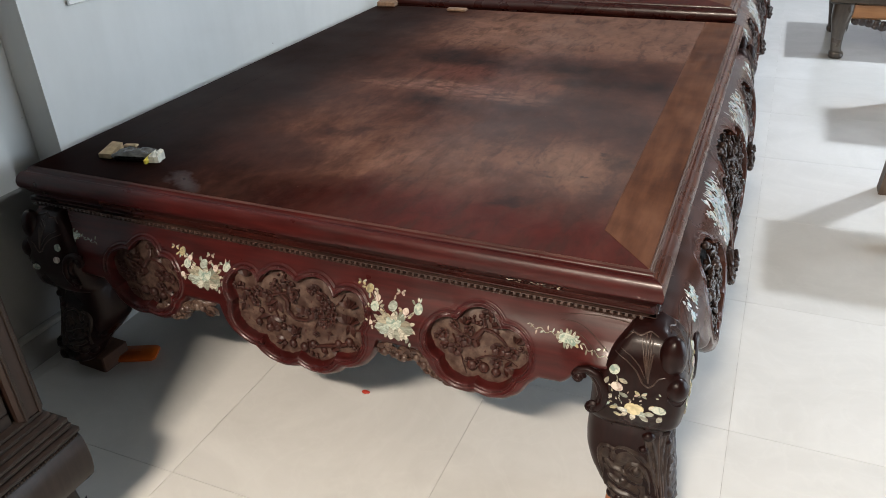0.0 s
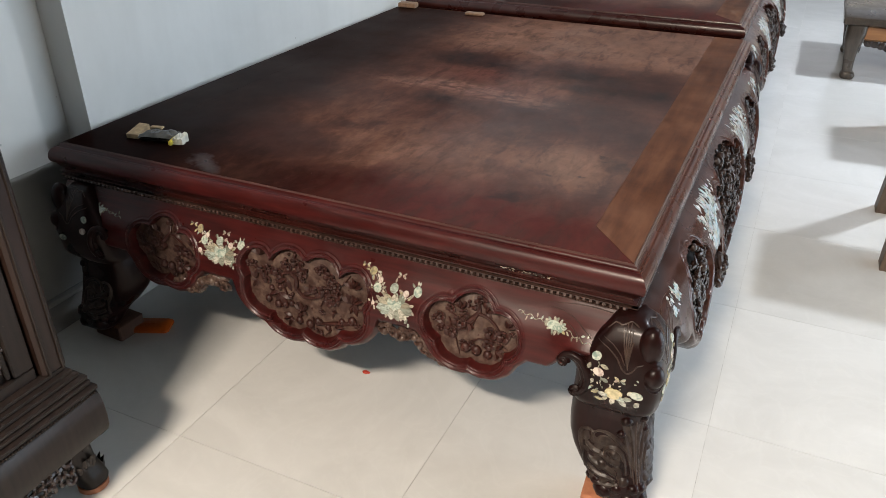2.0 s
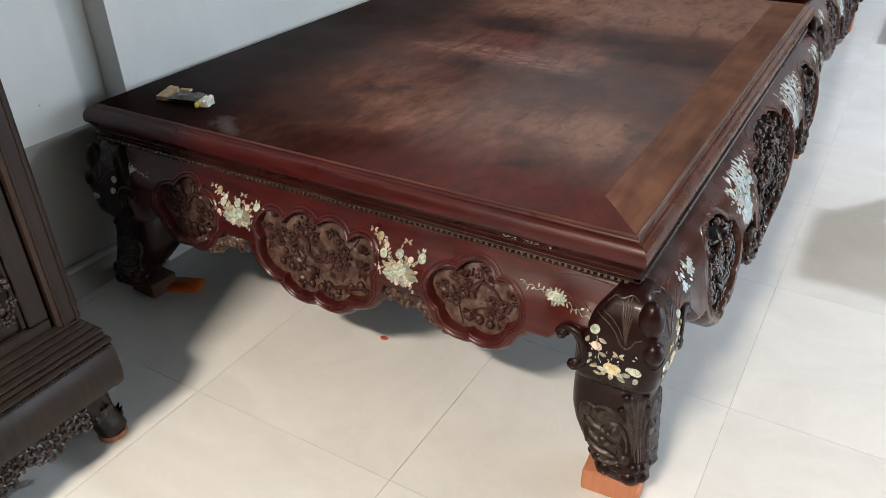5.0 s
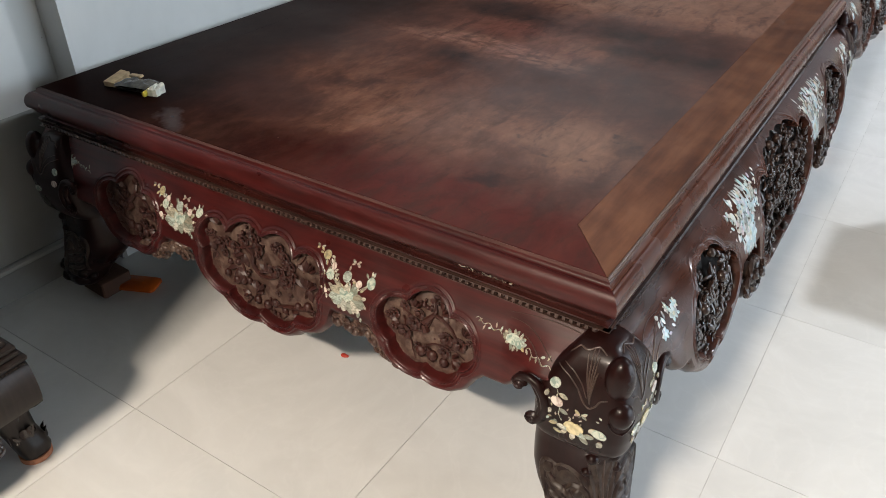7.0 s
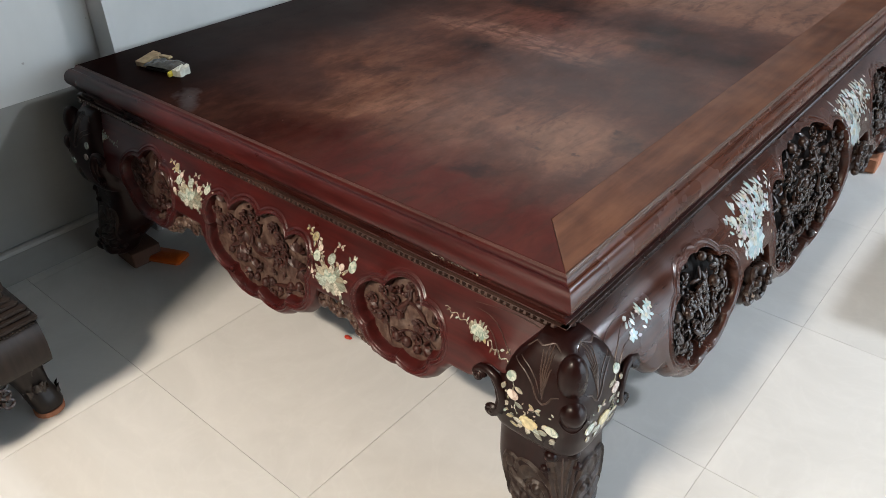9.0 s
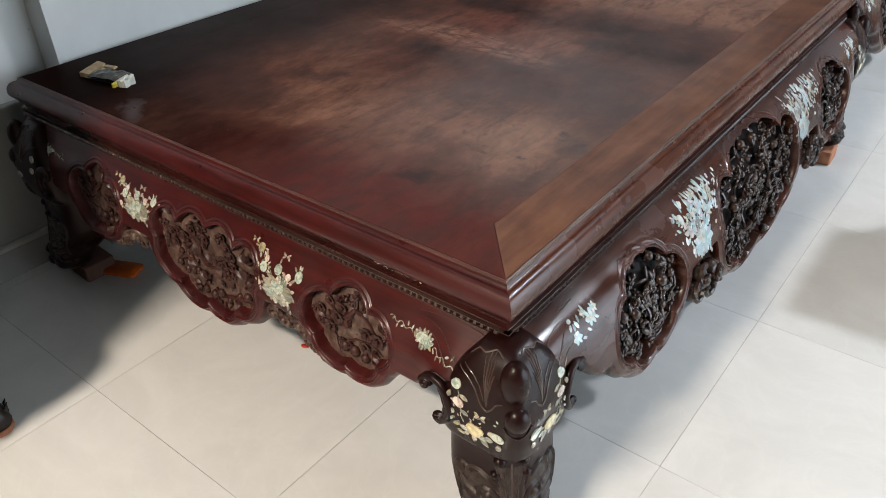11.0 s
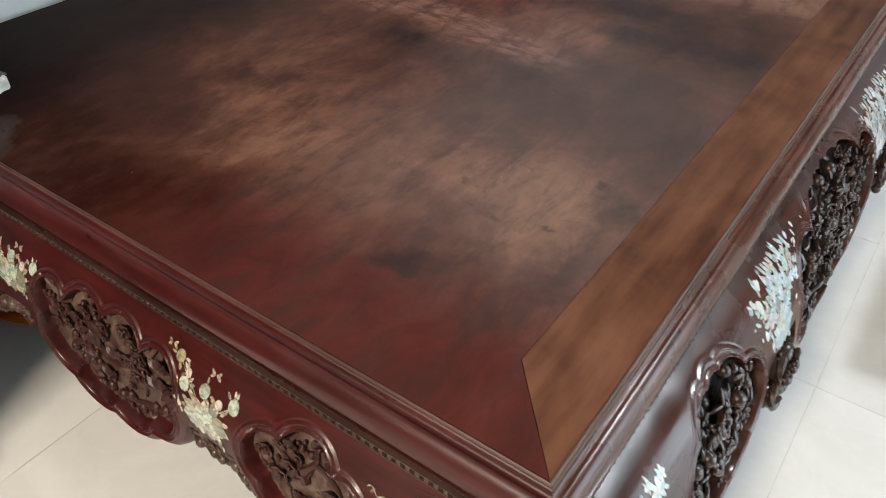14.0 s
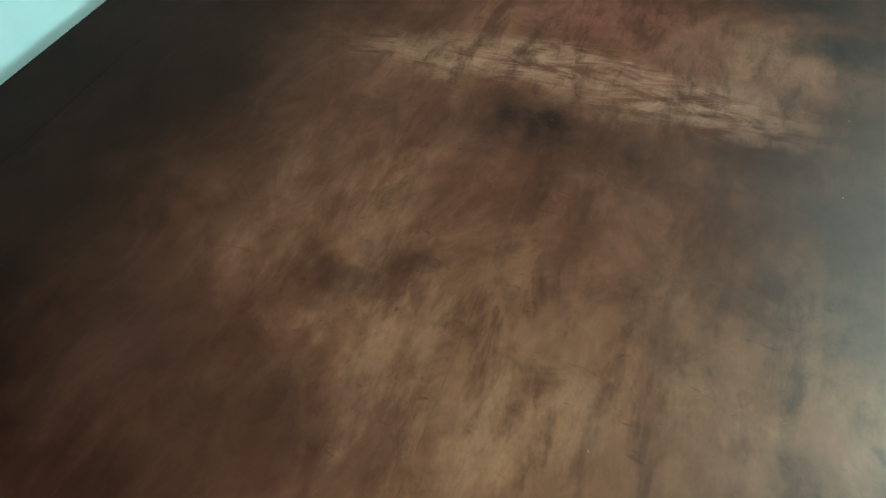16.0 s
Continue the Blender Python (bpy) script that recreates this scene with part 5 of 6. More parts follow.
                part("medallion_ground", b, M_GROUND if is_front else M_RECESS_SHADE, rail, "dusty sunk ground of a medallion" if is_front else "black sheet for the dark behind a pierced medallion")
            b = Buf()
            if is_front:
                apron.bouquet(b, m, -0.0195, rng, big)
                apron.spray(b, m, -0.0205, rng, 26 if big else 10, 0.0092, 0.008)
            else:
                apron.thicket(b, m, -0.036, rng, big)
            tagged(part("medallion_carving", b, M_CARVE_DUSTY if is_front else M_CARVE, rail, "carved blossoms, berries and leafy branches"), kind="stuff")
        gaps = ((width - 0.55, width - 0.45, 0.325, 0.036), (width - 1.13, width - 1.03, 0.325, 0.036)) if is_front else ((0.545, 0.690, 0.305, 0.044), (length - 0.690, length - 0.545, 0.305, 0.044))
        if is_front:
            gaps = tuple((a - 0.02, c + 0.05, z, s) if a > mid else (a - 0.05, c + 0.02, z, s) for a, c, z, s in gaps)
        for a, c, z, s in gaps:
            b = Buf()
            if is_front:
                apron.garland(b, a, c, rng, 1 if a > mid else -1)
            else:
                apron.pendant(b, a, c, z, s, rng, 0.006)
            tagged(part("pendant_carving", b, M_PENDANT if is_front else M_CARVE, rail, "scrolled fruit carving hanging from the rail"), kind="stuff")
        if is_front:
            for u, zc, wide, tall in ((width - 0.530, 0.405, 1.08, 0.92), (width - 1.018, 0.420, 1.20, 0.66)):
                b = Buf()
                teal, pink = Buf(), Buf()
                apron.posy(b, teal, pink, u, zc, 0.95, rng, 1.0, wide, tall)
                posy = tagged(part("pearl_posy", b, M_PEARL, rail, "mother-of-pearl bouquet inlay"), kind="stuff")
                teal_parts.append((teal, rail)), pink_parts.append((pink, rail))
            b = Buf()
            for end in (0, 1):
                for (ua, za), (ub, zb), sag in (((0.045, 0.494), (0.190, 0.486), 0.006), ((0.085, 0.452), (0.185, 0.478), 0.010), ((0.100, 0.440), (0.170, 0.462), 0.010)):
                    q = np.linspace(0, 1, 14)
                    uu = ua + (ub - ua) * q
                    zz = za + (zb - za) * q + sag * np.sin(q * math.pi)
                    b.tube(apron.point(width - uu if end else uu, zz, 0.0004), (0.0012, 0.0009, 0.0004), 5)
            tagged(part("engraved_blade", b, M_CARVE_WORN, rail, "fine rubbed blades carved beside the legs"), kind="stuff")
            for u in (width - 0.165, 0.165):
                b = Buf()
                teal = Buf()
                apron.ribbon(b, teal, u, 0.450, 1.0, rng)
                teal_parts.append((teal, rail))
                tagged(part("pearl_ribbon", b, M_PEARL, rail, "small mother-of-pearl ribbon inlay"), kind="stuff")
        else:
            b = Buf()
            for end in (0, 1):
                for (ua, za), (ub, zb), sag in (((0.040, 0.470), (0.150, 0.482), 0.008), ((0.062, 0.436), (0.140, 0.478), 0.012), ((0.075, 0.420), (0.120, 0.452), 0.010), ((0.090, 0.400), (0.125, 0.420), -0.006)):
                    q = np.linspace(0, 1, 14)
                    uu = ua + (ub - ua) * q
                    zz = za + (zb - za) * q + sag * np.sin(q * math.pi)
                    b.tube(apron.point(length - uu if end else uu, zz, 0.0004), (0.0013, 0.0010, 0.0004), 5)
            tagged(part("engraved_blade", b, M_CARVE_WORN, rail, "fine rubbed blades carved beside the legs"), kind="stuff")
            for u, flip in ((0.640, 1), (1.330, 1)):
                b = Buf()
                apron.posy(b, b, b, u - 0.01, 0.400, 0.95, rng)
                apron.streamers(b, u - 0.085, 0.430, 1.30, rng)
                tagged(part("pearl_posy", b, M_PEARL_COOL, rail, "dense bluish mother-of-pearl foliage inlay"), kind="stuff")
            for u in (0.165, length - 0.165):
                b = Buf()
                for du, dz, s in ((-0.030, -0.004, 0.008), (0.022, 0.006, 0.0095), (0.040, 0.014, 0.006), (0.010, 0.018, 0.005)):
                    for k in range(6):
                        a = k * 1.047
                        apron.petal(b, u + du + s * math.cos(a), 0.456 + dz + 0.7 * s * math.sin(a), s * 0.7, s * 0.42, a, 0.0012, True)
                    apron.petal(b, u + du, 0.456 + dz, s * 0.45, s * 0.35, 0, 0.0018)
                for k in range(14):
                    apron.petal(b, u + rng.uniform(-0.05, 0.06), 0.458 + rng.uniform(-0.018, 0.022), 0.0055, 0.0026, rng.uniform(0, 3), 0.0010, True)
                tagged(part("pearl_spray", b, M_PEARL_COOL, rail, "small mother-of-pearl blossom inlay"), kind="stuff")
    for buf, rail in teal_parts:
        tagged(part("pearl_bud", buf, M_PEARL_TEAL, rail, "teal mother-of-pearl buds"), kind="stuff")
    for buf, rail in pink_parts:
        tagged(part("pearl_bud", buf, M_PEARL_PINK, rail, "pink mother-of-pearl buds"), kind="stuff")
    # hidden rails
    part("back_rail", slab((x0 + 0.05, length - 0.05, 0.36), (-0.05, length - 0.02, 0.50)), M_SIDE, bed, "", False)
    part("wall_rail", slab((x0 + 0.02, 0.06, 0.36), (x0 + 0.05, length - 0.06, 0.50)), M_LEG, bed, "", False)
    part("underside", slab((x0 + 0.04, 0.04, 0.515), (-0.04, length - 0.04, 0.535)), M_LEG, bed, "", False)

    # legs: outward axes a (along x) and b (along y)
    body, carve, worn, mask, low, shell, gold, teal, pink = LEG
    spots = (((0.0, 0.0), (1, -1)), ((x0 + 0.086, 0.0), (-1, -1)), ((0.0, length), (1, 1)), ((x0 + 0.066, length - 0.066), (-1, 1)))
    for (cx, cy), (sx, sy) in spots:
        m = (((sx, 0, 0), (0, sy, 0), (0, 0, 1)), (cx, cy, 0))
        flip = sx * sy < 0
        leg = part("leg", body.turned(m, flip), M_LEG, bed, "blackened carved cabriole leg")
        tagged(part("leg_carving", carve.turned(m, flip), M_LEG, leg, "carved mask, reeds and acanthus scrolls"), kind="stuff")
        tagged(part("leg_reeds", worn.turned(m, flip), M_CARVE_WORN, leg, "rubbed carved reeds and tendrils"), kind="stuff")
        part("mask", mask.turned(m, flip), M_LEG, leg, "glossy rounded mask on the knee")
        for face in low if fine else ():
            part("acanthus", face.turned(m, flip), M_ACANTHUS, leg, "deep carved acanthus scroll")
        for bufs, pearl_mat, text in ((teal, M_PEARL_TEAL, "teal mother-of-pearl buds"), (pink, M_PEARL_PINK, "pink mother-of-pearl bud")):
            for s in bufs:
                tagged(part("pearl_bud", s.turned(m, flip), pearl_mat, leg, text), kind="stuff")
        for s in gold if (sx, sy) != (-1, -1) else ():
            part("pearl_bloom", s.turned(m, flip), M_PEARL_GOLD, leg, "golden mother-of-pearl bloom")
        for s in shell if (sx, sy) != (-1, -1) else shell[1:]:
            tagged(part("pearl_posy", s.turned(m, flip), M_PEARL, leg, "mother-of-pearl bouquet inlay"), kind="stuff")
    return bed


bed_a = make_bed((0, 0, 0), 1.598, 2.0, "dark rosewood daybed with carved rails, pearl inlay and worn top", True)
bed_b = make_bed((-0.035, 2.04, 0.04), 1.54, 2.0, "second dark carved daybed standing end to end behind the first", False)


def foot_block(x, y, h, size, turn=0.0, mat=None):
    b = Buf()
    s = size / 2
    b.box((-s, -s * 0.85, 0), (s, s * 0.85, h), 0.004)
    ob = part("foot_block", b, mat or M_BLOCK, None, "")
    ob.matrix_world = pose(x, y, 0, 0, 0, turn)
    text = "wooden block under a daybed leg by the wall, shade in its colour" if mat else "brick-red wooden block under a daybed leg"
    return tagged(ob, text, "block", "blocks under the daybeds")


foot_block(-0.005, -0.005, 0.054, 0.125, 4)
foot_block(-1.520, 0.030, 0.054, 0.108, -3, M_BLOCK_SHADED)
foot_block(0.01, 1.985, 0.054, 0.105, 2, None)
foot_block(-1.50, 1.90, 0.054, 0.12)
foot_block(-0.035, 2.085, 0.094, 0.12)
foot_block(-1.49, 2.09, 0.094, 0.12)
foot_block(-0.03, 4.03, 0.094, 0.12)
foot_block(-1.49, 3.96, 0.094, 0.12)


# ---------------------------------------------------------------- cabinet beside the wall recess
def make_cabinet():
    x0, x1, y0, y1 = -1.675, -1.075, -1.75, -0.455
    cab = thing("display_cabinet", (0, 0, 0), "tall dark carved cabinet with pearl inlay on short curved feet", "cabinet")
    b = Buf()
    b.box((x0, y0, 0.30), (x1 - 0.040, y1 - 0.035, 1.95))
    part("body", b, M_CAB, cab, "", False)
    for y in (y1 - 0.055, -1.10 - 0.03, y0):
        b = Buf()
        b.box((x1 - 0.055, y, 0.357), (x1 - 0.005, y + 0.055, 1.95), 0.006)
        post = part("post", b, M_CAB_LIGHT, cab, "red-brown corner post with rounded arrises")
        b = Buf()
        for k in (0.012, 0.043):
            b.box((x1 - 0.006, y + k - 0.003, 0.357), (x1 - 0.001, y + k + 0.003, 1.95), 0.001)
        part("reed", b, M_CAB, post)
    for k, (dz, dx) in enumerate(((0.284, 0.030), (0.298, 0.022), (0.312, 0.020), (0.324, 0.010), (0.336, 0.002), (0.348, -0.006))):
        b = Buf()
        b.box((x0, y0, dz), (x1 + dx, y1 + dx, dz + (0.0135 if k % 2 else 0.0125)), 0.0035)
        part("plinth_moulding", b, M_CAB, cab)
    b = Buf()
    n = 190
    for i in range(n):
        s = y0 + (y1 + 0.02 - y0) * (i + 0.5) / n
        b.ball((x1 + 0.029, s, 0.2805), (0.0030, 0.0029, 0.0032), None, True)
    tagged(part("bead_moulding", b, M_CAB, cab), kind="stuff")
    # base rail with a swelling face
    b = Buf()
    rows, prof = [], [(0.286, 0.020), (0.278, 0.028), (0.268, 0.034), (0.247, 0.038), (0.217, 0.040), (0.190, 0.037), (0.173, 0.030), (0.171, -0.02)]
    for y in (y0, y1 + 0.025):
        rows += [(x1 + o, y, z) for z, o in prof]
    b.grid(np.array(rows), 2, len(prof))
    rows = []
    for x in (x1 + 0.03, x0):
        rows += [(x, y1 + 0.012 + o * 0.4, z) for z, o in prof]
    b.grid(np.array(rows), 2, len(prof))
    b.box((x0, y0, 0.186), (x1, y1 + 0.005, 0.284))
    part("base_rail", b, M_CAB, cab)
    # pierced fringe under the rail
    rng = random.Random(21)
    b = Buf()
    for i in range(60):
        y = y0 + 0.1 + (y1 - y0 - 0.185) * i / 59
        drop = 0.030 + 0.028 * abs(math.sin(i * 0.55))
        for k in range(3):
            cz, r = 0.171 - drop * k / 2.2, 0.0145
            pts = [(x1 + 0.026 + 0.003 * math.sin(q), y + r * math.cos(q + i) * (1 - q / 9), cz + r * math.sin(q + i) * (1 - q / 9)) for q in np.linspace(0, 6.5, 12)]
            b.tube(pts, (0.0050, 0.0028), 5)
        b.ball((x1 + 0.029, y, 0.171 - drop * 0.6), (0.006,) * 3, None, True)
    tagged(part("pierced_fringe", b, M_CARVE, cab, "pierced scroll fringe"), kind="stuff")
    # feet
    for fx, fy, sx, sy in ((x1 - 0.066, y1 - 0.022, 1, 1), (x1 - 0.066, y0 + 0.05, 1, -1), (x0 + 0.05, y1 - 0.030, 1, 1), (x0 + 0.05, y0 + 0.05, 1, -1)):
        b = Buf()
        rings = []
        for z, off, r in ((0.192, -0.006, 0.052), (0.168, -0.004, 0.050), (0.140, 0.000, 0.045), (0.108, 0.006, 0.038), (0.076, 0.014, 0.033), (0.048, 0.024, 0.034), (0.026, 0.030, 0.034), (0.014, 0.030, 0.030)):
            t = np.linspace(0, 2 * math.pi, 20, endpoint=False)
            q = np.stack([fx + sx * off + r * np.sign(np.cos(t)) * np.abs(np.cos(t)) ** 0.7, fy + sy * off * 0.6 + r * np.sign(np.sin(t)) * np.abs(np.sin(t)) ** 0.7, np.full(20, z)], 1)
            rings.append(q)
        b.loft(rings[::-1])
        c2 = Buf()
        for k in range(22):
            a = rng.uniform(0, 6.28)
            z = rng.uniform(0.028, 0.135)
            lean = np.interp(z, (0.03, 0.08, 0.14), (0.029, 0.013, 0.0))
            c = np.array((fx + sx * lean + 0.033 * math.cos(a), fy + sy * 0.6 * lean + 0.033 * math.sin(a), z))
            c2.leaf(c, (math.cos(a), math.sin(a), 0.2), (0.2 * math.sin(3 * a), 0.3 * math.cos(2 * a), 1), 0.034, 0.024, 0.42, 0.2)
        foot = part("foot", b, M_CAB, cab, "carved curved foot")
        tagged(part("foot_carving", c2, M_CARVE, foot, "curled leaf carving"), kind="stuff")
        b = Buf()
        t = np.linspace(0, 2 * math.pi, 20, endpoint=False)
        b.loft([np.stack([fx + sx * 0.030 + 0.034 * np.cos(t), fy + sy * 0.018 + 0.034 * np.sin(t), np.full(20, z)], 1) for z in (0.0, 0.014)])
        part("pad", b, M_BLOCK, foot, "brick-red pad", False)
    # carved door panel
    for ya, yb in ((-1.095, y1 - 0.06), (y0 + 0.06, -1.135)):
        door = part("door", slab((x1 - 0.0405, ya, 0.360), (x1 - 0.036, yb, 1.88)), M_CAB, cab, "", False)
        for name, lo, hi in (("rail", (ya, 0.360), (yb, 0.388)), ("rail", (ya, 1.82), (yb, 1.88)), ("stile", (ya, 0.388), (ya + 0.035, 1.82)), ("stile", (yb - 0.045, 0.388), (yb, 1.82)), ("panel_bead", (yb - 0.056, 0.388), (yb - 0.045, 1.82))):
            out = x1 - (0.028 if name == "panel_bead" else 0.020)
            part(name, slab((x1 - 0.0355, lo[0], lo[1]), (out, hi[0], hi[1]), 0.003), M_CAB, door)
        carve = Apron((x1 - 0.034, 0, 0), (0, 1, 0), (1, 0, 0), 1, ((0, 2), (0, 0)), [], 0, 0, 0)
        c = Buf()
        discs = [((ya + yb) / 2 + du, z, 0.12) for z in np.arange(0.51, 1.10, 0.13) for du in (-0.14, 0.0, 0.14)]
        carve.spray(c, discs, 0.0, rng, 420, 0.015, 0.024)
        tagged(part("door_carving", c, M_CARVE, door, "deeply carved vines"), kind="stuff")
        c = Buf()
        for _ in range(90):
            q = rng.uniform(0.004, 0.010)
            carve.petal(c, rng.uniform(ya + 0.05, yb - 0.07), rng.uniform(0.43, 1.2), q, q * 0.5, rng.uniform(0, 3), 0.020, True)
        tagged(part("pearl_inlay", c, M_PEARL_COOL, door, "scattered mother-of-pearl leaves"), kind="stuff")
        c = Buf()
        for z in (0.86, 1.55):
            c.tube([(x1 - 0.012, yb - 0.025, z), (x1 - 0.012, yb + 0.012, z)], 0.005, 8)
            c.ball((x1 - 0.012, yb + 0.014, z), (0.006,) * 3)
        tagged(part("hinge", c, M_BRASS, door, "small brass hinge pins"), kind="stuff")
    return cab


make_cabinet()


# ---------------------------------------------------------------- furniture across the aisle
def make_bench():
    """A plain stool-like bench whose legs reach into view."""
    t = thing("bench", (0, 0, 0), "plain weathered brown wooden bench with square legs", "bench", "benches")
    xa, xb, ya, yb, h = 0.58, 1.02, 1.40, 1.97, 0.74
    for x, tx in ((xa, 0.02), (xb - 0.06, -0.02)):
        for y, ty in ((ya, 0.11), (yb - 0.075, -0.11)):
            b = Buf()
            quad = ((0, 0), (0.06, 0), (0.06, 0.075), (0, 0.075))
            b.loft([np.array([(x + p + tx * k, y + q + ty * k, (h - 0.04) * k) for p, q in quad]) for k in (0.0, 0.5, 1.0)])
            part("leg", b, M_BENCH, t, "", False)
    part("seat", slab((xa + 0.005, ya + 0.08, h - 0.04), (xb + 0.02, yb - 0.09, h), 0.006), M_BENCH, t)
    for y in (ya + 0.125, yb - 0.165):
        part("rail", slab((xa + 0.07, y, h - 0.13), (xb - 0.07, y + 0.03, h - 0.04), 0.003), M_BENCH, t)
    return t


bench = make_bench()
# unseen second bench, added to cast the farther shadow on the aisle floor
copy_thing(bench, pose(0.17, 1.12, 0))


def make_side_table():
    """A carved low table with pale orange rails and grey-brown curved legs."""
    t = thing("low_table", (0, 0, 0), "carved low table with orange wood rails and grey-brown curved legs", "table")
    xa, xb, ya, yb, h = 0.40, 1.50, 3.79, 4.60, 0.37
    for x, sx in ((xa + 0.062, -1), (xb - 0.062, 1)):
        for y, sy in ((ya + 0.062, -1), (yb - 0.062, 1)):
            b, c = Buf(), Buf()
            rings = []
            q = np.linspace(0, 2 * math.pi, 24, endpoint=False)
            px, py = np.sign(np.cos(q)) * np.abs(np.cos(q)) ** 0.55, np.sign(np.sin(q)) * np.abs(np.sin(q)) ** 0.55
            for z, r, lean in ((0.0, 0.030, -0.010), (0.008, 0.038, -0.010), (0.022, 0.042, -0.010), (0.036, 0.038, -0.008), (0.044, 0.030, -0.006), (0.060, 0.029, -0.003), (0.100, 0.031, 0.001), (0.150, 0.035, 0.004), (0.200, 0.043, 0.006), (0.240, 0.052, 0.004), (0.275, 0.057, 0.0), (0.330, 0.056, 0.0)):
                rings.append(np.stack([x + sx * lean + r * px, y + sy * lean + r * py, np.full(24, z)], 1))
            b.loft(rings)
            leg = part("leg", b, M_TABLE_LEG, t, "grey-brown curved leg with a ball foot")
            for k in range(14):
                a = k * 0.449
                r = 0.046 if k % 2 else 0.038
                c.leaf((x + r * math.cos(a), y + r * math.sin(a), 0.150 + 0.05 * (k % 2)), (math.cos(a), math.sin(a), 0.1), (0, 0, 1), 0.075, 0.026, 0.12)
            for k in range(6):
                c.ball((x + sx * 0.030 * math.cos(k), y + sy * (0.046 + 0.004 * math.sin(k)), 0.235 + 0.014 * k), (0.012, 0.008, 0.009))
            tagged(part("leg_carving", c, M_TABLE_LEG, leg), kind="stuff")
    for lo, hi in (((xa + 0.105, ya + 0.030, 0.238), (xb - 0.105, ya + 0.075, 0.325)), ((xa + 0.105, yb - 0.075, 0.238), (xb - 0.105, yb - 0.030, 0.325)), ((xa + 0.030, ya + 0.105, 0.238), (xa + 0.075, yb - 0.105, 0.325)), ((xb - 0.075, ya + 0.105, 0.238), (xb - 0.030, yb - 0.105, 0.325))):
        part("rail", slab(lo, hi, 0.010), M_TABLE, t, "pale orange wood rail")
    b = Buf()
    for i in range(24):
        x = xa + 0.14 + (xb - xa - 0.28) * i / 23
        rise = 0.030 * abs(math.cos(i * 0.41))
        b.ball((x, ya + 0.052, 0.226 - 0.028 + rise), (0.030, 0.012, 0.030))
    tagged(part("scalloped_fringe", b, M_CARVE, t, "black scalloped carving under the rail"), kind="stuff")
    part("tabletop", slab((xa - 0.02, ya - 0.02, 0.326), (xb + 0.02, yb + 0.02, h), 0.010), M_TABLE_LEG, t, "dark grey-brown tabletop")
    return t


make_side_table()


# ---------------------------------------------------------------- loose things
def tan_card():
    b = Buf()
    v = [(-0.019, -0.030), (0.016, -0.032), (0.019, 0.026), (-0.013, 0.032)]
    b.add([(x, y, z + (0.014 if y > 0 else 0.004) * (z > 0)) for z in (0.0, 0.008) for x, y in v], [(3, 2, 1, 0), (4, 5, 6, 7), (0, 1, 5, 4), (1, 2, 6, 5), (2, 3, 7, 6), (3, 0, 4, 7)])
    ob = part("card_scrap", b, M_CORK, None, "", False)
    ob.matrix_world = pose(-1.420, 0.160, H + 0.0005, 0, 0, 14)
    return tagged(ob, "torn scrap of tan cardboard lying on the daybed", "cardboard")


tan_card()


def case():
    t = thing("plastic_case", (-1.347, 0.163, H), "flat dark plastic case with a crumpled clear lid on the daybed", "case")
    t.rotation_euler, t.scale = (0, 0, radians(14)), (0.86, 0.86, 0.86)
    part("base", slab((-0.054, -0.030, 0.0), (0.054, 0.030, 0.010), 0.004), M_CASE_DARK, t, "black lower half")
    b = Buf()
    n, m = 19, 11
    u, v = np.meshgrid(np.linspace(-0.058, 0.058, n), np.linspace(-0.033, 0.033, m), indexing="ij")
    z = 0.012 + 0.012 * (1 - (u / 0.060) ** 4) * (1 - (v / 0.035) ** 4) + 0.0030 * np.sin(u * 120 + 40 * v) * np.cos(v * 150)
    b.grid(np.stack([u, v, z], -1).reshape(-1, 3), n, m)
    b.grid(np.stack([u, v, z * 0 + 0.0105], -1).reshape(-1, 3), n, m, True)
    part("lid", b, M_CASE, t, "crumpled dark translucent lid")
    b = Buf()
    b.box((-0.046, 0.022, 0.020), (-0.004, 0.040, 0.027), 0.002)
    part("flap", b, M_CORK, t, "tan card flap", False)
    return t


case()


def wrapper():
    rng = random.Random(9)
    b = Buf()
    n, m = 9, 8
    u, v = np.meshgrid(np.linspace(-0.017, 0.017, n), np.linspace(-0.022, 0.022, m), indexing="ij")
    jit = np.array([[rng.uniform(0, 1) for _ in range(m)] for _ in range(n)])
    z = 0.012 + 0.012 * jit * (1 - (u / 0.022) ** 2) + 0.006
    top = np.stack([u + 0.005 * (jit - 0.5), v + 0.004 * jit, z], -1)
    b.grid(top.reshape(-1, 3), n, m)
    b.grid((top * np.array((1.0, 1.0, 0.0))).reshape(-1, 3), n, m, True)
    for row in (top[0], top[-1], top[:, 0], top[:, -1]):
        b.grid(np.stack([row, row * np.array((1.0, 1.0, 0.0))], 1).reshape(-1, 3), len(row), 2)
    t = thing("foil_wrapper", (-1.276, 0.162, H), "crumpled white foil wrapper with yellow print", "wrapper")
    t.rotation_euler, t.scale = (0, 0, radians(20)), (0.82, 0.82, 0.82)
    part("sheet", b, M_FOIL, t, "", False)
    b = Buf()
    b.box((-0.028, -0.034, 0.0), (-0.016, 0.022, 0.016), 0.003)
    part("strip", b, M_YELLOW, t, "yellow printed strip", False)


wrapper()


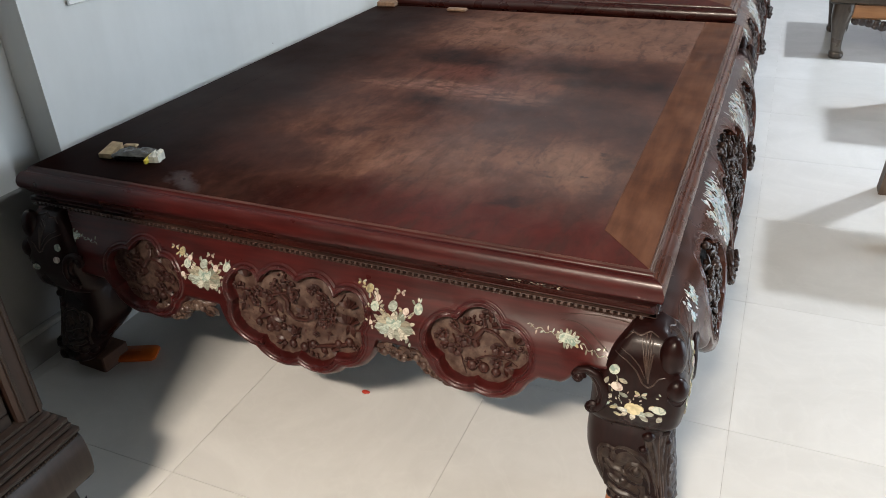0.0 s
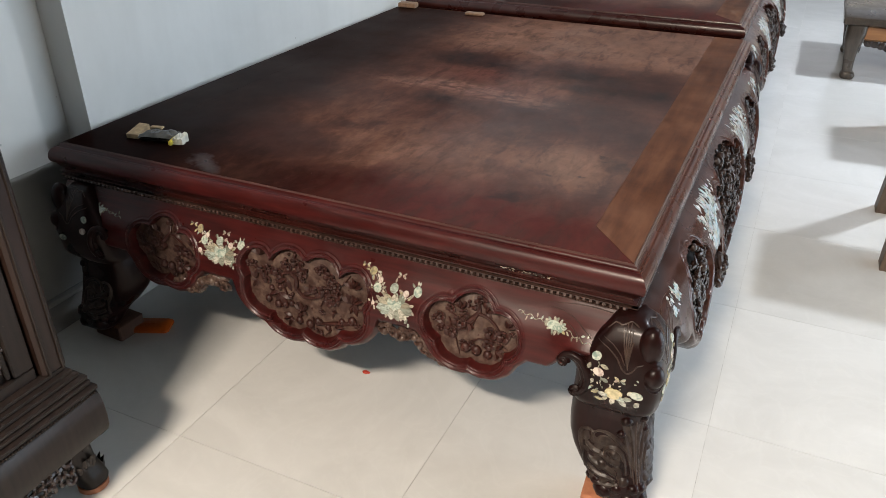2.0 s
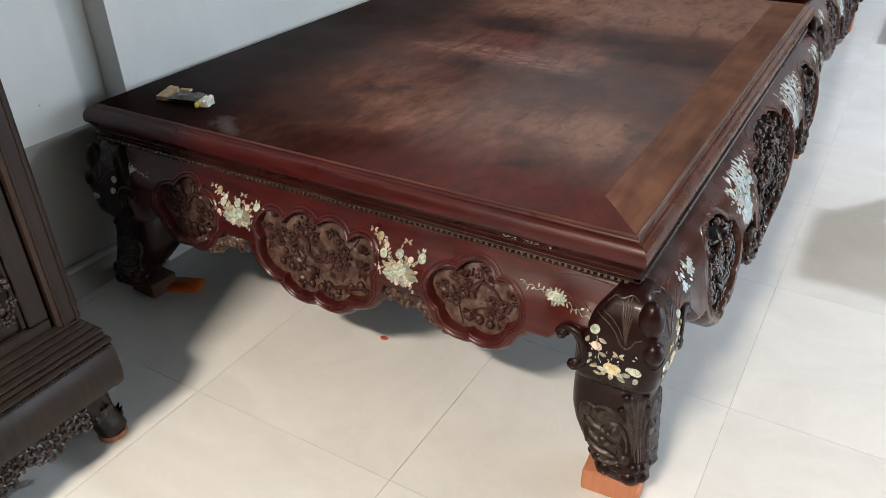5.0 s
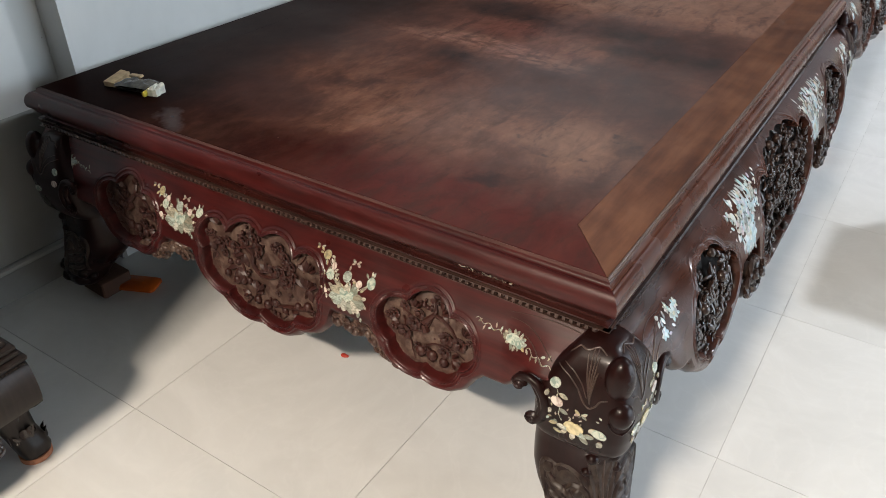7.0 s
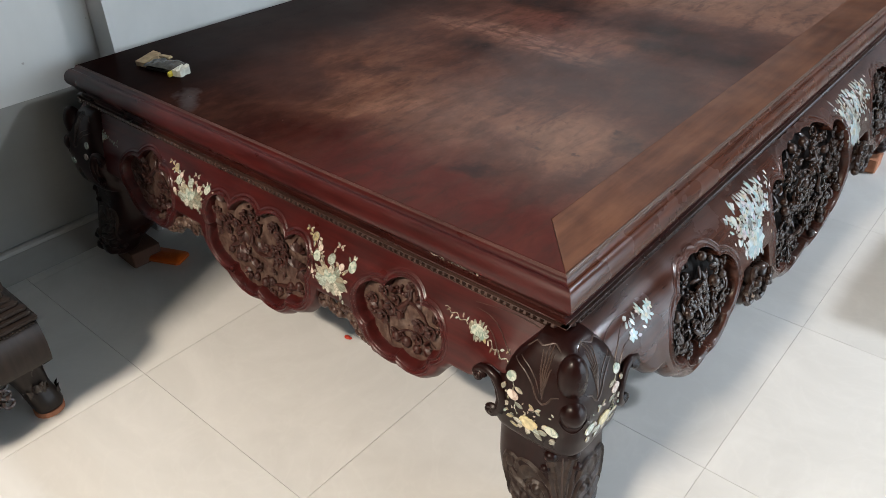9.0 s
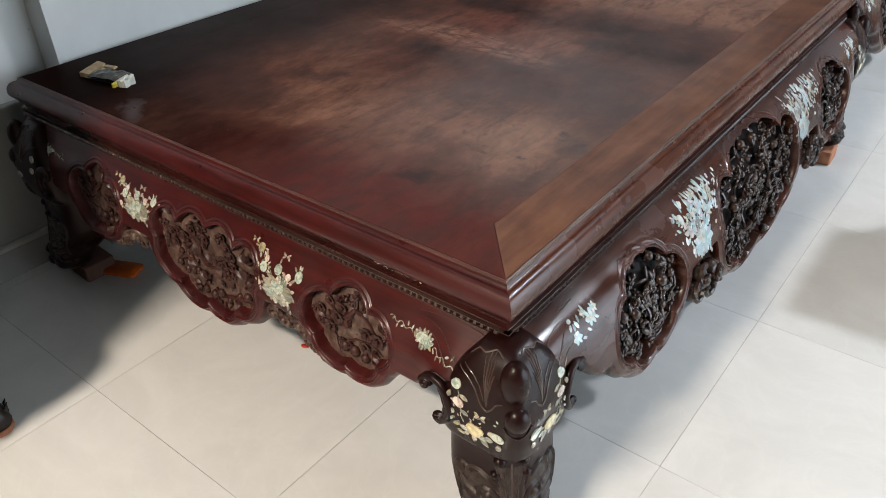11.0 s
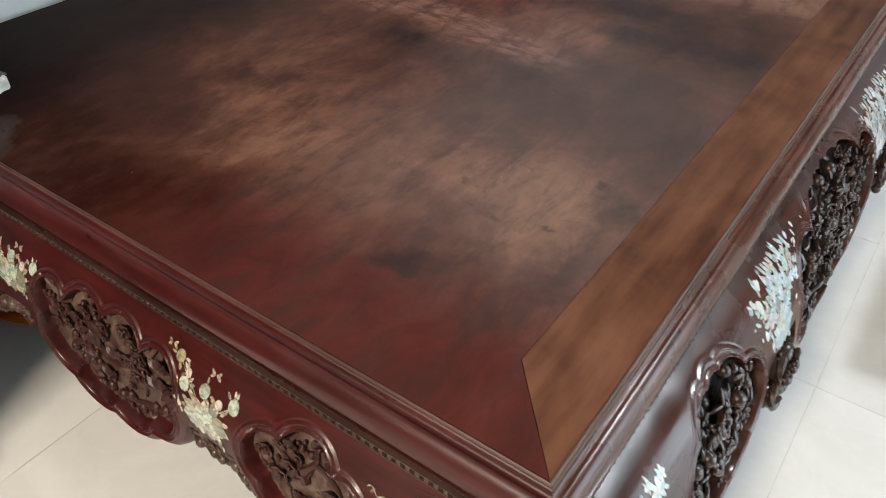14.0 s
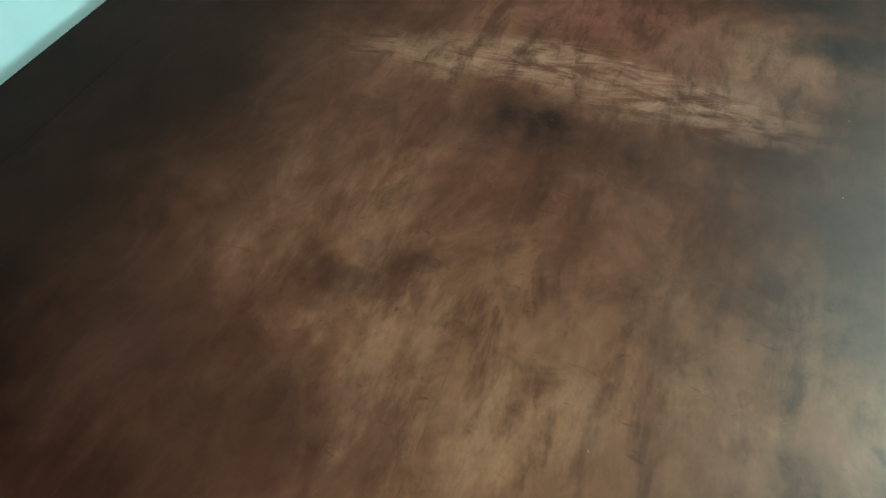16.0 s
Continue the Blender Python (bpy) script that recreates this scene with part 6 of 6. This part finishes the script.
def chip(x, y, turn, size):
    b = Buf()
    b.box((-size[0] / 2, -size[1] / 2, 0), (size[0] / 2, size[1] / 2, size[2]), 0.003)
    ob = part("wood_block", b, M_CHIP, None, "")
    ob.matrix_world = pose(x, y, H + 0.0003, 0, 0, turn)
    return tagged(ob, "small pale brown wooden block lying on the daybed", "wood block", "wood blocks")


chip(-1.168, 1.925, 3, (0.085, 0.035, 0.012))
chip(-1.515, 1.950, 6, (0.085, 0.045, 0.022))

b = Buf()
b.box((-0.058, -0.032, 0), (0.058, 0.032, 0.022), 0.010)
b.box((-0.020, -0.006, 0.022), (0.014, 0.004, 0.024), 0.0)
ob = part("plastic_box", b, M_ORANGE, None, "")
ob.matrix_world = pose(-1.438, 0.076, 0.0003, 0, 0, 24)
tagged(ob, "small orange plastic box on the floor by the leg", "plastic box")

b = Buf()
b.ball((0, 0, 0.003), (0.010, 0.007, 0.0045))
b.ball((0.007, 0.002, 0.002), (0.006, 0.005, 0.003))
ob = part("wax_drop", b, M_WAX, None, "")
ob.matrix_world = pose(-0.743, 0.165, 0.0)
tagged(ob, "small red wax drop on the floor tile", "wax drop")

t = thing("wall_socket", (PX, 0.36, 0.935), "small white plastic wall socket on the painted wall", "wall socket")
part("plate", slab((0.0, -0.058, 0.0), (0.011, 0.058, 0.075), 0.003), M_STUD, t)
part("insert", slab((0.0105, -0.040, 0.015), (0.0145, 0.040, 0.060), 0.002), M_STUD, t)

# ---------------------------------------------------------------- floor tiles, one by one
TILE = 0.6
floor = bpy.data.objects["floor"]
tile = Buf()
tile.box((0.0006, 0.0006, -0.010), (TILE - 0.0006, TILE - 0.0006, 0.0))
tile_mesh = tile.mesh("floor_tile", M_TILE, False)
i0, i1 = math.floor((WX - 0.16) / TILE), math.ceil((X1 - 0.16) / TILE)
j0, j1 = math.floor((Y0 - 0.35) / TILE), math.ceil((Y1 - 0.35) / TILE)
for i in range(i0, i1):
    for j in range(j0, j1):
        ob = new("floor_tile", tile_mesh)
        ob.parent = floor
        ob.location = (0.16 + i * TILE, 0.35 + j * TILE, 0.0)
